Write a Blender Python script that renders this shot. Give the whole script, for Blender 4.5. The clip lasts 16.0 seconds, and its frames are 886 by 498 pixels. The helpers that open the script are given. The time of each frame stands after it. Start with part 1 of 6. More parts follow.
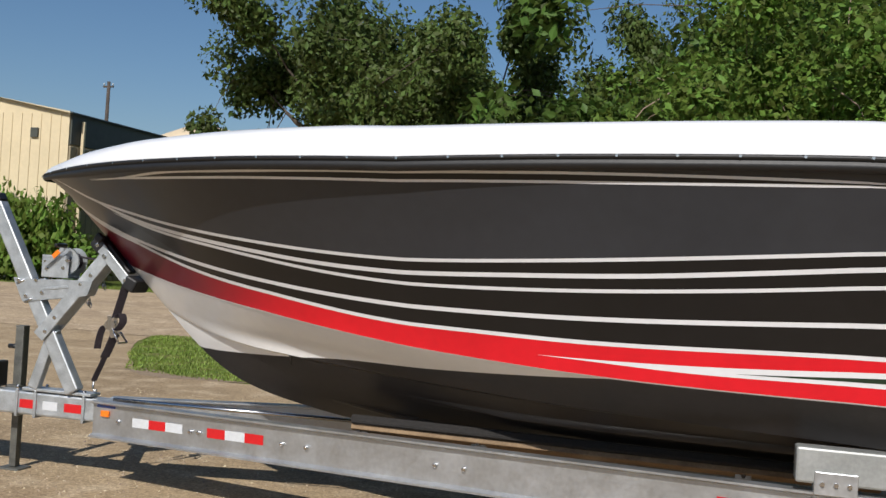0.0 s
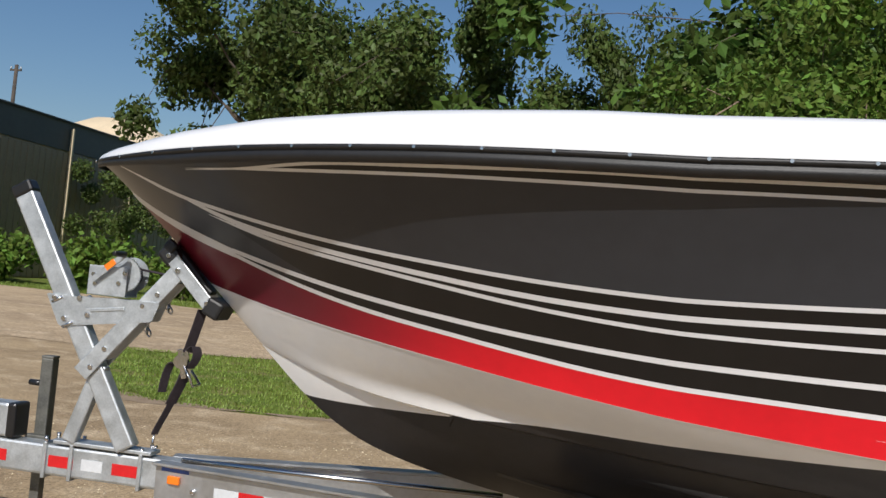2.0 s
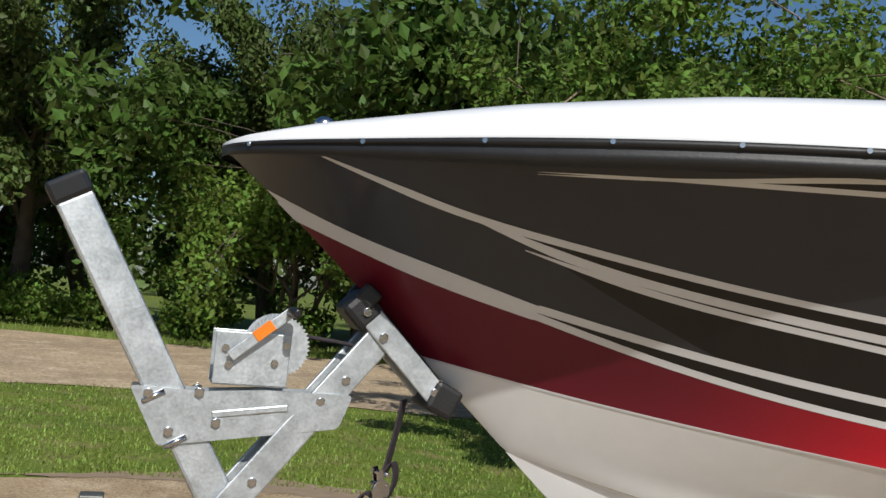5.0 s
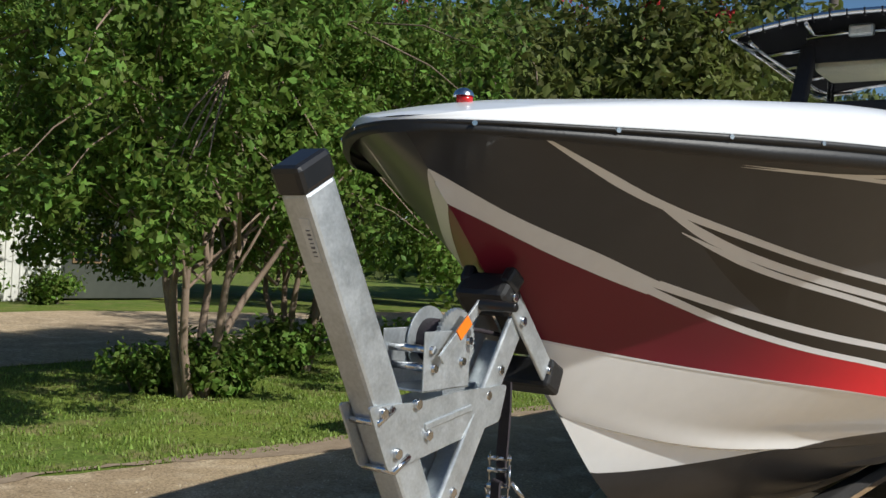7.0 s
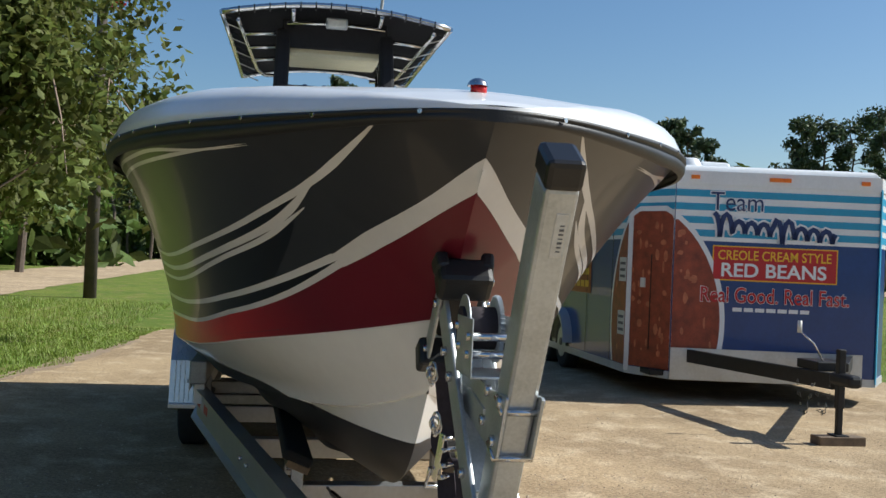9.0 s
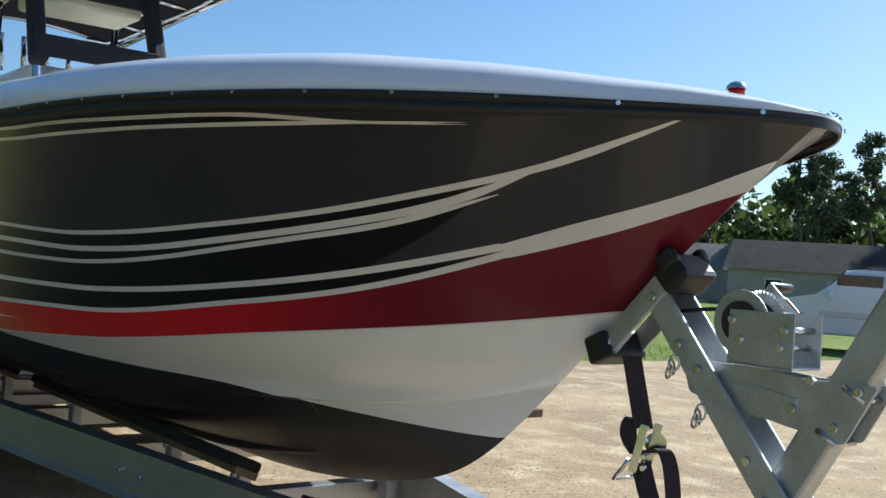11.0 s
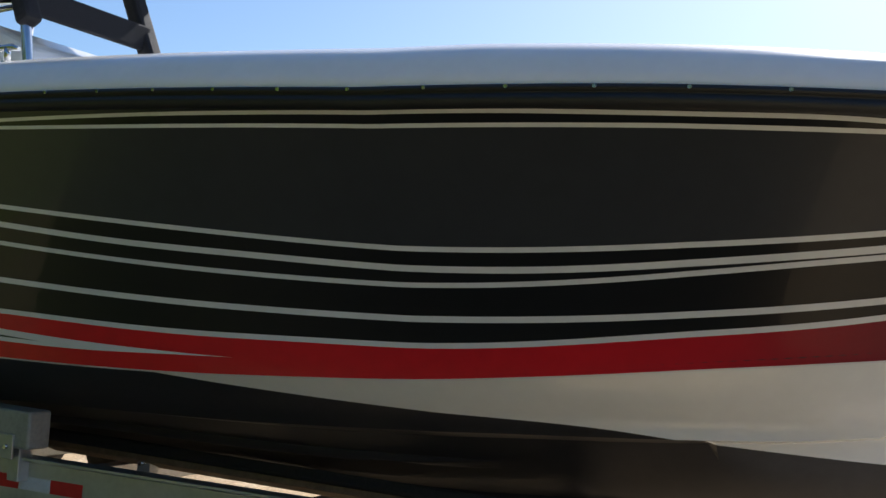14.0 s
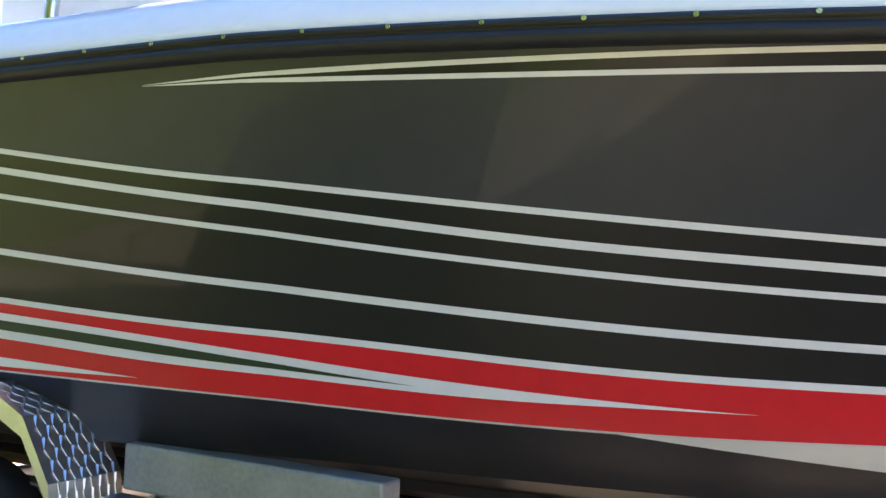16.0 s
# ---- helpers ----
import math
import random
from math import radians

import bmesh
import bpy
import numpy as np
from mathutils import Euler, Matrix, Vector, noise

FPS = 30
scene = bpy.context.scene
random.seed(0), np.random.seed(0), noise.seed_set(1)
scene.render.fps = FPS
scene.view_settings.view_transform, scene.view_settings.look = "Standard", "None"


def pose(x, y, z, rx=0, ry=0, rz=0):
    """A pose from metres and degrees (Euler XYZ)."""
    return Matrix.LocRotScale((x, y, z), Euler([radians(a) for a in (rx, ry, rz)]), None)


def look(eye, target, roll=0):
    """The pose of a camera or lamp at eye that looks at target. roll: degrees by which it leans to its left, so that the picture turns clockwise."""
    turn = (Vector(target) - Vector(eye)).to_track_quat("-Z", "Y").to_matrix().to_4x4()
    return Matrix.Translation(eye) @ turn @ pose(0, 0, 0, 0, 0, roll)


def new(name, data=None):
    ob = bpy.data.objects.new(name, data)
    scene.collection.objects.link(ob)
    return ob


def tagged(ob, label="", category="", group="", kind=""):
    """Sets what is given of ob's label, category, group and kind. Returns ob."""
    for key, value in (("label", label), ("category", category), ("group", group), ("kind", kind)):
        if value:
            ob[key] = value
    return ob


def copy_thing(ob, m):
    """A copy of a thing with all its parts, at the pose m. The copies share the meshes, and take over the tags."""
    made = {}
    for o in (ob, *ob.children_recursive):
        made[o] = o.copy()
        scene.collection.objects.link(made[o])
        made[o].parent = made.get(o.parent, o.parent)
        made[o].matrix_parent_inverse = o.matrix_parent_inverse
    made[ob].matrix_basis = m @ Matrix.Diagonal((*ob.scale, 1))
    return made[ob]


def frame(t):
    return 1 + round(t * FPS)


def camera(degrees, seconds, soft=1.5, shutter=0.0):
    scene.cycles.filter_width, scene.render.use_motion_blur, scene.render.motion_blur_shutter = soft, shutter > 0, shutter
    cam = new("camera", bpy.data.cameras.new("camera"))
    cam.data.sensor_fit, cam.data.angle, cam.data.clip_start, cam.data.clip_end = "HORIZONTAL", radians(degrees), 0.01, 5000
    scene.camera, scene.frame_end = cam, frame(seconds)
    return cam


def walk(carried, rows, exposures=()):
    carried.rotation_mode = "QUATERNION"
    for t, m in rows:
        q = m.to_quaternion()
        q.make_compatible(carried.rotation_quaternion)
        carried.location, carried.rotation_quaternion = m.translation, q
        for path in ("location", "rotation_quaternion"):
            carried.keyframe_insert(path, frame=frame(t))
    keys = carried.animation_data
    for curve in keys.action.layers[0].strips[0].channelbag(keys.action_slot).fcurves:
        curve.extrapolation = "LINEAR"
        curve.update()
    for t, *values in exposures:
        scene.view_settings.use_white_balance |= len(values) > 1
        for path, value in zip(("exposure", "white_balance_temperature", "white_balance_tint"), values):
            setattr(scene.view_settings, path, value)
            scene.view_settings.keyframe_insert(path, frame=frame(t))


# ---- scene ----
# the camera walks from the port side round the bow to the starboard side
cam = camera(47.45, 16.0)
PATH = [
    (0.0, pose(3.827, -5.118, 1.386, 90.93, -3.44, 15.38)),
    (0.5, pose(3.525, -4.932, 1.368, 91.10, -4.73, 15.85)),
    (1.0, pose(3.120, -4.763, 1.369, 90.95, -5.57, 14.82)),
    (1.5, pose(2.761, -4.489, 1.377, 91.95, -6.29, 13.74)),
    (2.0, pose(2.291, -4.178, 1.391, 91.79, -5.62, 9.64)),
    (2.5, pose(1.872, -3.912, 1.451, 91.27, -6.22, 6.12)),
    (3.0, pose(1.516, -3.589, 1.389, 92.20, -6.61, 3.71)),
    (3.5, pose(1.062, -3.341, 1.460, 90.92, -6.53, -1.11)),
    (4.0, pose(0.673, -3.050, 1.420, 92.12, -6.26, -4.73)),
    (6.5, pose(-1.421, -1.718, 1.461, 91.32, -2.90, -45.32)),
    (7.0, pose(-1.731, -1.309, 1.464, 90.64, -2.77, -55.82)),
    (7.2, pose(-1.823, -1.159, 1.445, 90.46, -3.12, -60.29)),
    (7.5, pose(-1.922, -0.870, 1.464, 90.65, -2.62, -68.47)),
    (8.0, pose(-2.078, -0.424, 1.468, 90.13, -2.45, -80.75)),
    (8.5, pose(-2.105, 0.010, 1.438, 90.27, -2.37, -90.87)),
    (9.0, pose(-2.115, 0.456, 1.440, 90.49, -2.44, -99.36)),
    (11.5, pose(-1.001, 2.412, 1.340, 91.38, -3.80, -133.14)),
    (12.0, pose(-0.652, 2.733, 1.317, 92.08, -3.62, -138.55)),
    (12.5, pose(-0.227, 2.968, 1.309, 92.98, -3.39, -141.53)),
    (13.0, pose(0.129, 3.118, 1.291, 93.43, -3.21, -145.02)),
    (13.5, pose(0.591, 3.300, 1.267, 93.64, -3.60, -148.75)),
    (14.0, pose(0.936, 3.429, 1.246, 93.15, -3.48, -150.66)),
    (14.5, pose(1.538, 3.469, 1.234, 92.97, -3.23, -154.41)),
    (15.0, pose(1.875, 3.431, 1.239, 92.57, -3.33, -154.39)),
    (15.5, pose(2.312, 3.355, 1.276, 91.47, -2.91, -155.77)),
    (16.0, pose(2.732, 3.205, 1.289, 91.90, -3.00, -153.04)),
]
EXPOSURES = [(0.0, -0.15, 6400, 11), (2.5, -0.15, 6400, 11), (4.2, -0.22, 6400, 10), (6.4, -0.05, 6300, 7), (7.2, -0.02, 6300, 7), (8.4, 0.25, 6300, 7), (9.2, 0.4, 6250, 6), (11.3, 0.66, 5800, 4),
             (12.0, 0.62, 5850, 4), (12.5, 0.38, 6100, 5), (13.2, 0.38, 6100, 5), (14.0, 0.72, 6250, 11), (14.5, 1.1, 6250, 15), (15.0, 1.7, 6200, 19), (15.5, 2.2, 6150, 21), (16.0, 2.75, 6050, 23)]
walk(cam, PATH, EXPOSURES)

# ---- world and sun ----
SUN_ELEVATION, SUN_TURN = radians(40.5), radians(180)
world = bpy.data.worlds.new("daylight")
scene.world = world
world.use_nodes = True
wn, wl = world.node_tree.nodes, world.node_tree.links
sky = wn.new("ShaderNodeTexSky")
sky.sky_type = "NISHITA"
sky.sun_disc = False
sky.sun_elevation, sky.sun_rotation = SUN_ELEVATION, SUN_TURN
sky.air_density, sky.dust_density, sky.ozone_density = 1.0, 1.0, 3.0
rich = wn.new("ShaderNodeHueSaturation")
rich.inputs["Saturation"].default_value = 1.15
wl.new(sky.outputs[0], rich.inputs["Color"])
wl.new(rich.outputs[0], wn["Background"].inputs[0])
wn["Background"].inputs[1].default_value = 0.085
sun_data = bpy.data.lights.new("sun", "SUN")
sun_data.energy, sun_data.angle, sun_data.color = 5.0, radians(0.53), (1.0, 0.96, 0.89)
sun = new("sun", sun_data)
sun.matrix_world = look((0, -30 * math.cos(SUN_ELEVATION), 30 * math.sin(SUN_ELEVATION)), (0, 0, 0))
tagged(sun, kind="structure")


# ---- materials ----
def material(name, colour, rough=0.5, metal=0.0, coat=0.0, vary=0.0, scale=8.0, second=None, bump=0.0, bump_scale=60.0, random_tint=0.0, island=False, translucent=0.0, rough_vary=0.0, spec=0.5, fade=None):
    """A surface with colour variation at two scales, fine relief and, if wanted, a tint of its own for each piece."""
    mat = bpy.data.materials.new(name)
    mat.use_nodes = True
    n, l = mat.node_tree.nodes, mat.node_tree.links
    bsdf = n["Principled BSDF"]
    bsdf.inputs["Roughness"].default_value = rough
    bsdf.inputs["Metallic"].default_value = metal
    bsdf.inputs["Coat Weight"].default_value = coat
    bsdf.inputs["Coat Roughness"].default_value = 0.03
    bsdf.inputs["Specular IOR Level"].default_value = spec
    coord = n.new("ShaderNodeTexCoord")
    colour_out = None
    if vary or second:
        big = n.new("ShaderNodeTexNoise")
        big.inputs["Scale"].default_value = scale
        big.inputs["Detail"].default_value = 6
        l.new(coord.outputs["Object"], big.inputs["Vector"])
        small = n.new("ShaderNodeTexNoise")
        small.inputs["Scale"].default_value = scale * 9
        small.inputs["Detail"].default_value = 4
        l.new(coord.outputs["Object"], small.inputs["Vector"])
        blend = n.new("ShaderNodeMix")
        blend.data_type = "FLOAT"
        blend.inputs[0].default_value = 0.4
        l.new(big.outputs[0], blend.inputs[2])
        l.new(small.outputs[0], blend.inputs[3])
        ramp = n.new("ShaderNodeValToRGB")
        ramp.color_ramp.elements[0].position, ramp.color_ramp.elements[1].position = 0.36, 0.64
        dark = second if second else tuple(c * (1 - vary) for c in colour)
        light = colour if second else tuple(min(1, c * (1 + vary)) for c in colour)
        ramp.color_ramp.elements[0].color, ramp.color_ramp.elements[1].color = (*dark, 1), (*light, 1)
        l.new(blend.outputs[0], ramp.inputs[0])
        colour_out = ramp.outputs[0]
        if rough_vary:
            mr = n.new("ShaderNodeMapRange")
            mr.inputs[1].default_value, mr.inputs[2].default_value = 0.35, 0.65
            mr.inputs[3].default_value, mr.inputs[4].default_value = max(0.02, rough - rough_vary), min(1, rough + rough_vary)
            l.new(blend.outputs[0], mr.inputs[0])
            l.new(mr.outputs[0], bsdf.inputs["Roughness"])
    else:
        rgb = n.new("ShaderNodeRGB")
        rgb.outputs[0].default_value = (*colour, 1)
        colour_out = rgb.outputs[0]
    if random_tint:
        if island:
            src = n.new("ShaderNodeNewGeometry").outputs["Random Per Island"]
        else:
            src = n.new("ShaderNodeObjectInfo").outputs["Random"]
        hsv = n.new("ShaderNodeHueSaturation")
        mr = n.new("ShaderNodeMapRange")
        mr.inputs[3].default_value, mr.inputs[4].default_value = 1 - random_tint, 1 + random_tint
        l.new(src, mr.inputs[0])
        l.new(mr.outputs[0], hsv.inputs["Value"])
        hue = n.new("ShaderNodeMapRange")
        hue.inputs[3].default_value, hue.inputs[4].default_value = 0.5 - random_tint * 0.05, 0.5 + random_tint * 0.05
        l.new(src, hue.inputs[0])
        l.new(hue.outputs[0], hsv.inputs["Hue"])
        l.new(colour_out, hsv.inputs["Color"])
        colour_out = hsv.outputs[0]
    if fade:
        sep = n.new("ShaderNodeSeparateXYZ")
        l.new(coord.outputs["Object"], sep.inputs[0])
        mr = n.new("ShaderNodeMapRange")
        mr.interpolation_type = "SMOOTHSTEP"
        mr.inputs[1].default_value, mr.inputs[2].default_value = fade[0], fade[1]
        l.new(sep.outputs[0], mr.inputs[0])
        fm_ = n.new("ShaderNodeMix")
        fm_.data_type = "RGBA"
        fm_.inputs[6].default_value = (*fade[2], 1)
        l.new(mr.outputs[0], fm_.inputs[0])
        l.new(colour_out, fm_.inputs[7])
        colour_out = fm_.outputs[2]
    l.new(colour_out, bsdf.inputs["Base Color"])
    if bump:
        tex = n.new("ShaderNodeTexNoise")
        tex.inputs["Scale"].default_value = bump_scale
        tex.inputs["Detail"].default_value = 5
        l.new(coord.outputs["Object"], tex.inputs["Vector"])
        bn = n.new("ShaderNodeBump")
        bn.inputs["Strength"].default_value = bump
        bn.inputs["Distance"].default_value = 0.01
        l.new(tex.outputs[0], bn.inputs["Height"])
        l.new(bn.outputs[0], bsdf.inputs["Normal"])
    if translucent:
        tr = n.new("ShaderNodeBsdfTranslucent")
        l.new(colour_out, tr.inputs["Color"])
        mix = n.new("ShaderNodeMixShader")
        mix.inputs[0].default_value = translucent
        l.new(bsdf.outputs[0], mix.inputs[1])
        l.new(tr.outputs[0], mix.inputs[2])
        l.new(mix.outputs[0], n["Material Output"].inputs["Surface"])
    return mat


GEL_CHARCOAL = material("charcoal_gelcoat", (0.032, 0.034, 0.04), 0.3, 0.0, 0.15, vary=0.1, scale=1.5, spec=0.35)
GEL_BLACK = material("black_gelcoat", (0.008, 0.0075, 0.008), 0.28, 0.0, 0.2, vary=0.15, scale=2, spec=0.35)
GEL_WHITE = material("white_gelcoat", (0.84, 0.84, 0.84), 0.22, 0.0, 0.5, vary=0.03, scale=2)
GEL_CAP = material("deck_white_gelcoat", (0.84, 0.84, 0.84), 0.25, 0.0, 0.4, vary=0.03, scale=3)
VINYL_WHITE = material("white_stripe_vinyl", (0.7, 0.7, 0.715), 0.3, 0.0, 0.3, vary=0.04, scale=3)
# the red runs from bright aft to dark maroon towards the bow
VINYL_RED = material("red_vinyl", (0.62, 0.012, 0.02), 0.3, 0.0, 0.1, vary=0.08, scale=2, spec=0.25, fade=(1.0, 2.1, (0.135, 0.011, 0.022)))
VINYL_GREEN = material("dark_green_vinyl", (0.012, 0.03, 0.014), 0.4, vary=0.2, scale=90)
BOTTOM_PAINT = material("black_bottom_paint", (0.018, 0.016, 0.017), 0.42, 0.0, 0.0, vary=0.3, scale=3, bump=0.05, bump_scale=200)
RUBBER = material("black_rubber", (0.012, 0.012, 0.013), 0.5, vary=0.2, scale=20, bump=0.1, bump_scale=150)
STEEL = material("polished_stainless", (0.62, 0.62, 0.63), 0.18, 1.0, vary=0.08, scale=12)
GALV = material("galvanised_steel", (0.6, 0.63, 0.65), 0.46, 0.75, second=(0.42, 0.45, 0.47), scale=14, bump=0.05, bump_scale=120, rough_vary=0.1)
GALV_DULL = material("weathered_jack_steel", (0.2, 0.2, 0.18), 0.55, 0.6, second=(0.11, 0.11, 0.1), scale=18, bump=0.08, bump_scale=90)
ALU = material("mill_aluminium", (0.58, 0.59, 0.6), 0.42, 0.85, second=(0.46, 0.47, 0.48), scale=5, bump=0.02, bump_scale=200, rough_vary=0.08)
ALU_DULL = material("dull_aluminium", (0.42, 0.43, 0.42), 0.55, 0.6, second=(0.3, 0.31, 0.3), scale=7, bump=0.03, bump_scale=150)
PLATE = material("polished_tread_plate", (0.74, 0.74, 0.74), 0.36, 1.0, vary=0.08, scale=10)
CARPET = material("dark_bunk_carpet", (0.02, 0.018, 0.017), 0.95, vary=0.3, scale=60, bump=0.4, bump_scale=300)
TIMBER = material("bunk_timber", (0.26, 0.17, 0.09), 0.7, second=(0.16, 0.1, 0.05), scale=12, bump=0.2, bump_scale=80)
CANVAS = material("black_canvas", (0.012, 0.012, 0.016), 0.85, vary=0.2, scale=25, bump=0.25, bump_scale=350)
STRAP_MAT = material("dark_webbing", (0.03, 0.022, 0.028), 0.8, vary=0.3, scale=60, bump=0.3, bump_scale=400)
TYRE_MAT = material("tyre_rubber", (0.02, 0.02, 0.021), 0.75, vary=0.25, scale=15, bump=0.1, bump_scale=80)
PLASTIC_BLACK = material("black_plastic", (0.013, 0.013, 0.014), 0.3, vary=0.1, scale=10)
TAPE_RED = material("red_reflective_tape", (0.55, 0.012, 0.015), 0.35, vary=0.1, scale=40)
TAPE_WHITE = material("white_reflective_tape", (0.58, 0.6, 0.62), 0.4, vary=0.08, scale=40)
ORANGE = material("orange_plastic", (0.85, 0.2, 0.015), 0.3, vary=0.08, scale=30)
LABEL_WHITE = material("paper_label", (0.6, 0.6, 0.57), 0.5, vary=0.1, scale=60)
LABEL_BLUE = material("blue_label", (0.06, 0.12, 0.4), 0.4, vary=0.1, scale=60)
INK = material("grey_ink", (0.12, 0.12, 0.13), 0.6, vary=0.1, scale=60)
CREAM = material("cream_panel", (0.62, 0.58, 0.42), 0.6, vary=0.06, scale=6)
GLASS_DARK = material("tinted_glass", (0.015, 0.017, 0.02), 0.04, 0.0, 0.6, vary=0.05, scale=3)
LENS_RED = material("red_lens", (0.5, 0.02, 0.02), 0.12, vary=0.1, scale=50)


# ---- building helpers ----
def mesh_data(name, verts, faces, mats, smooth=False, face_mats=None, angle=None):
    me = bpy.data.meshes.new(name)
    me.from_pydata([tuple(map(float, v)) for v in verts], [], [tuple(map(int, f)) for f in faces])
    for m in (mats if isinstance(mats, (list, tuple)) else [mats]):
        me.materials.append(m)
    if face_mats is not None:
        me.polygons.foreach_set("material_index", face_mats)
    if smooth:
        me.polygons.foreach_set("use_smooth", [True] * len(me.polygons))
    me.update()
    return me


def part(name, me, parent=None, label="", m=None):
    ob = new(name, me)
    if parent is not None:
        ob.parent = parent
    if m is not None:
        ob.matrix_basis = m
    if label:
        ob["label"] = label
    return ob


def thing(name, place, label, category, group="", kind="", rz=0):
    ob = new(name)
    ob.empty_display_size = 0.2
    ob.matrix_basis = pose(*place, 0, 0, rz)
    return tagged(ob, label, category, group, kind)


def bm_data(name, bm, mats, smooth=False):
    me = bpy.data.meshes.new(name)
    bmesh.ops.recalc_face_normals(bm, faces=bm.faces)
    if smooth:
        for f in bm.faces:
            f.smooth = True
    bm.to_mesh(me)
    bm.free()
    for m in (mats if isinstance(mats, (list, tuple)) else [mats]):
        me.materials.append(m)
    return me


def box_data(name, size, mat, bevel=0.004, segments=2):
    bm = bmesh.new()
    bmesh.ops.create_cube(bm, size=1)
    bmesh.ops.scale(bm, vec=size, verts=bm.verts)
    if bevel:
        bmesh.ops.bevel(bm, geom=bm.edges[:], offset=min(bevel, min(size) * 0.45), segments=segments, affect="EDGES", profile=0.5)
    return bm_data(name, bm, mat)


def box(name, centre, size, mat, parent=None, bevel=0.004, label="", rot=(0, 0, 0)):
    return part(name, box_data(name, size, mat, bevel), parent, label, pose(*centre, *rot))


def cyl_data(name, r, h, mat, n=20, r2=None, bevel=0.0):
    bm = bmesh.new()
    bmesh.ops.create_cone(bm, cap_ends=True, segments=n, radius1=r, radius2=r if r2 is None else r2, depth=h)
    if bevel:
        rim = [e for e in bm.edges if abs(e.verts[0].co.z - e.verts[1].co.z) < 1e-6]
        bmesh.ops.bevel(bm, geom=rim, offset=bevel, segments=2, affect="EDGES", profile=0.5)
    for f in bm.faces:
        f.smooth = len(f.verts) == 4
    return bm_data(name, bm, mat)


def along(p0, p1, roll=0):
    """A pose at the middle of p0-p1 whose x axis runs along it, its z axis as upright as can be."""
    p0, p1 = Vector(p0), Vector(p1)
    x = (p1 - p0).normalized()
    up = Vector((0, 0, 1)) if abs(x.z) < 0.98 else Vector((0, 1, 0))
    y = up.cross(x).normalized()
    z = x.cross(y)
    m = Matrix((x, y, z)).transposed().to_4x4()
    m.translation = (p0 + p1) / 2
    return m @ pose(0, 0, 0, roll, 0, 0)


def bar(name, p0, p1, w, h, mat, parent=None, bevel=0.004, label="", roll=0):
    """A square bar: w across (sideways), h upright."""
    length = (Vector(p1) - Vector(p0)).length
    return part(name, box_data(name, (length, w, h), mat, bevel), parent, label, along(p0, p1, roll))


def tube_data(name, pts, radii, mat, n=8, caps=True):
    pts = [Vector(p) for p in pts]
    if not isinstance(radii, (list, tuple)):
        radii = [radii] * len(pts)
    verts, faces = [], []
    ref = None
    for i, p in enumerate(pts):
        d = (pts[min(i + 1, len(pts) - 1)] - pts[max(i - 1, 0)]).normalized()
        if ref is None or abs(ref.dot(d)) > 0.98:
            ref = Vector((0, 0, 1)) if abs(d.z) < 0.9 else Vector((1, 0, 0))
        a = d.cross(ref).normalized()
        b = d.cross(a)
        ref = a.cross(d) if abs(a.cross(d).dot(d)) < 0.5 else ref
        for k in range(n):
            t = 2 * math.pi * k / n
            verts.append(p + (a * math.cos(t) + b * math.sin(t)) * radii[i])
    for i in range(len(pts) - 1):
        for k in range(n):
            faces.append((i * n + k, i * n + (k + 1) % n, (i + 1) * n + (k + 1) % n, (i + 1) * n + k))
    if caps:
        faces.append(tuple(range(n))[::-1])
        faces.append(tuple((len(pts) - 1) * n + k for k in range(n)))
    me = mesh_data(name, verts, faces, mat)
    me.polygons.foreach_set("use_smooth", [len(f) == 4 for f in faces])
    return me


def tube(name, pts, r, mat, parent=None, n=8, label=""):
    return part(name, tube_data(name, pts, r, mat, n), parent, label)


def spline(xk, yk):
    xk, yk = np.array(xk, float), np.array(yk, float)
    n, h = len(xk), np.diff(np.array(xk, float))
    a, b = np.eye(n), np.zeros(n)
    for i in range(1, n - 1):
        a[i, i - 1], a[i, i], a[i, i + 1] = h[i - 1], 2 * (h[i - 1] + h[i]), h[i]
        b[i] = 6 * ((yk[i + 1] - yk[i]) / h[i] - (yk[i] - yk[i - 1]) / h[i - 1])
    m = np.linalg.solve(a, b)

    def f(x):
        x = np.asarray(x, float)
        k = np.clip(np.searchsorted(xk, x) - 1, 0, n - 2)
        d = h[k]
        p, q = (xk[k + 1] - x) / d, (x - xk[k]) / d
        return p * yk[k] + q * yk[k + 1] + ((p ** 3 - p) * m[k] + (q ** 3 - q) * m[k + 1]) * d * d / 6
    return f


# ---- the boat's lines: the bow at x = 0, the stern at x = 8.6, port at y < 0 ----
STATIONS = np.sqrt([0, .3, .8, 1.5, 2.3, 3.2, 4.2, 5.4, 7, 9])
_ry = spline(STATIONS, [0, .385, .725, 1.0, 1.155, 1.235, 1.28, 1.30, 1.30, 1.28])
_rz = spline(STATIONS, [1.787, 1.797, 1.818, 1.834, 1.846, 1.848, 1.838, 1.804, 1.75, 1.69])
_keel = spline([0, .119, .45, .822, 1.037, 1.26, 1.43, 1.66, 2.0, 2.8, 4.2, 9], [1.787, 1.689, 1.386, 1.031, .833, .685, .62, .565, .515, .475, .49, .5])
STRAKE = .822
_cx = [STRAKE, 1.2, 1.77, 2.3, 3.0, 4.0, 5.5, 9]
_cy = spline(_cx, [0, .15, .325, .48, .66, .79, .90, .95])
_cz = spline(_cx, [1.031, .935, .872, .85, .815, .775, .72, .68])
_lip = spline([STRAKE, 1.1, 1.5, 1.85, 2.4, 3.4, 9], [.0, .012, .038, .05, .04, .03, .03])
ROOT = .56
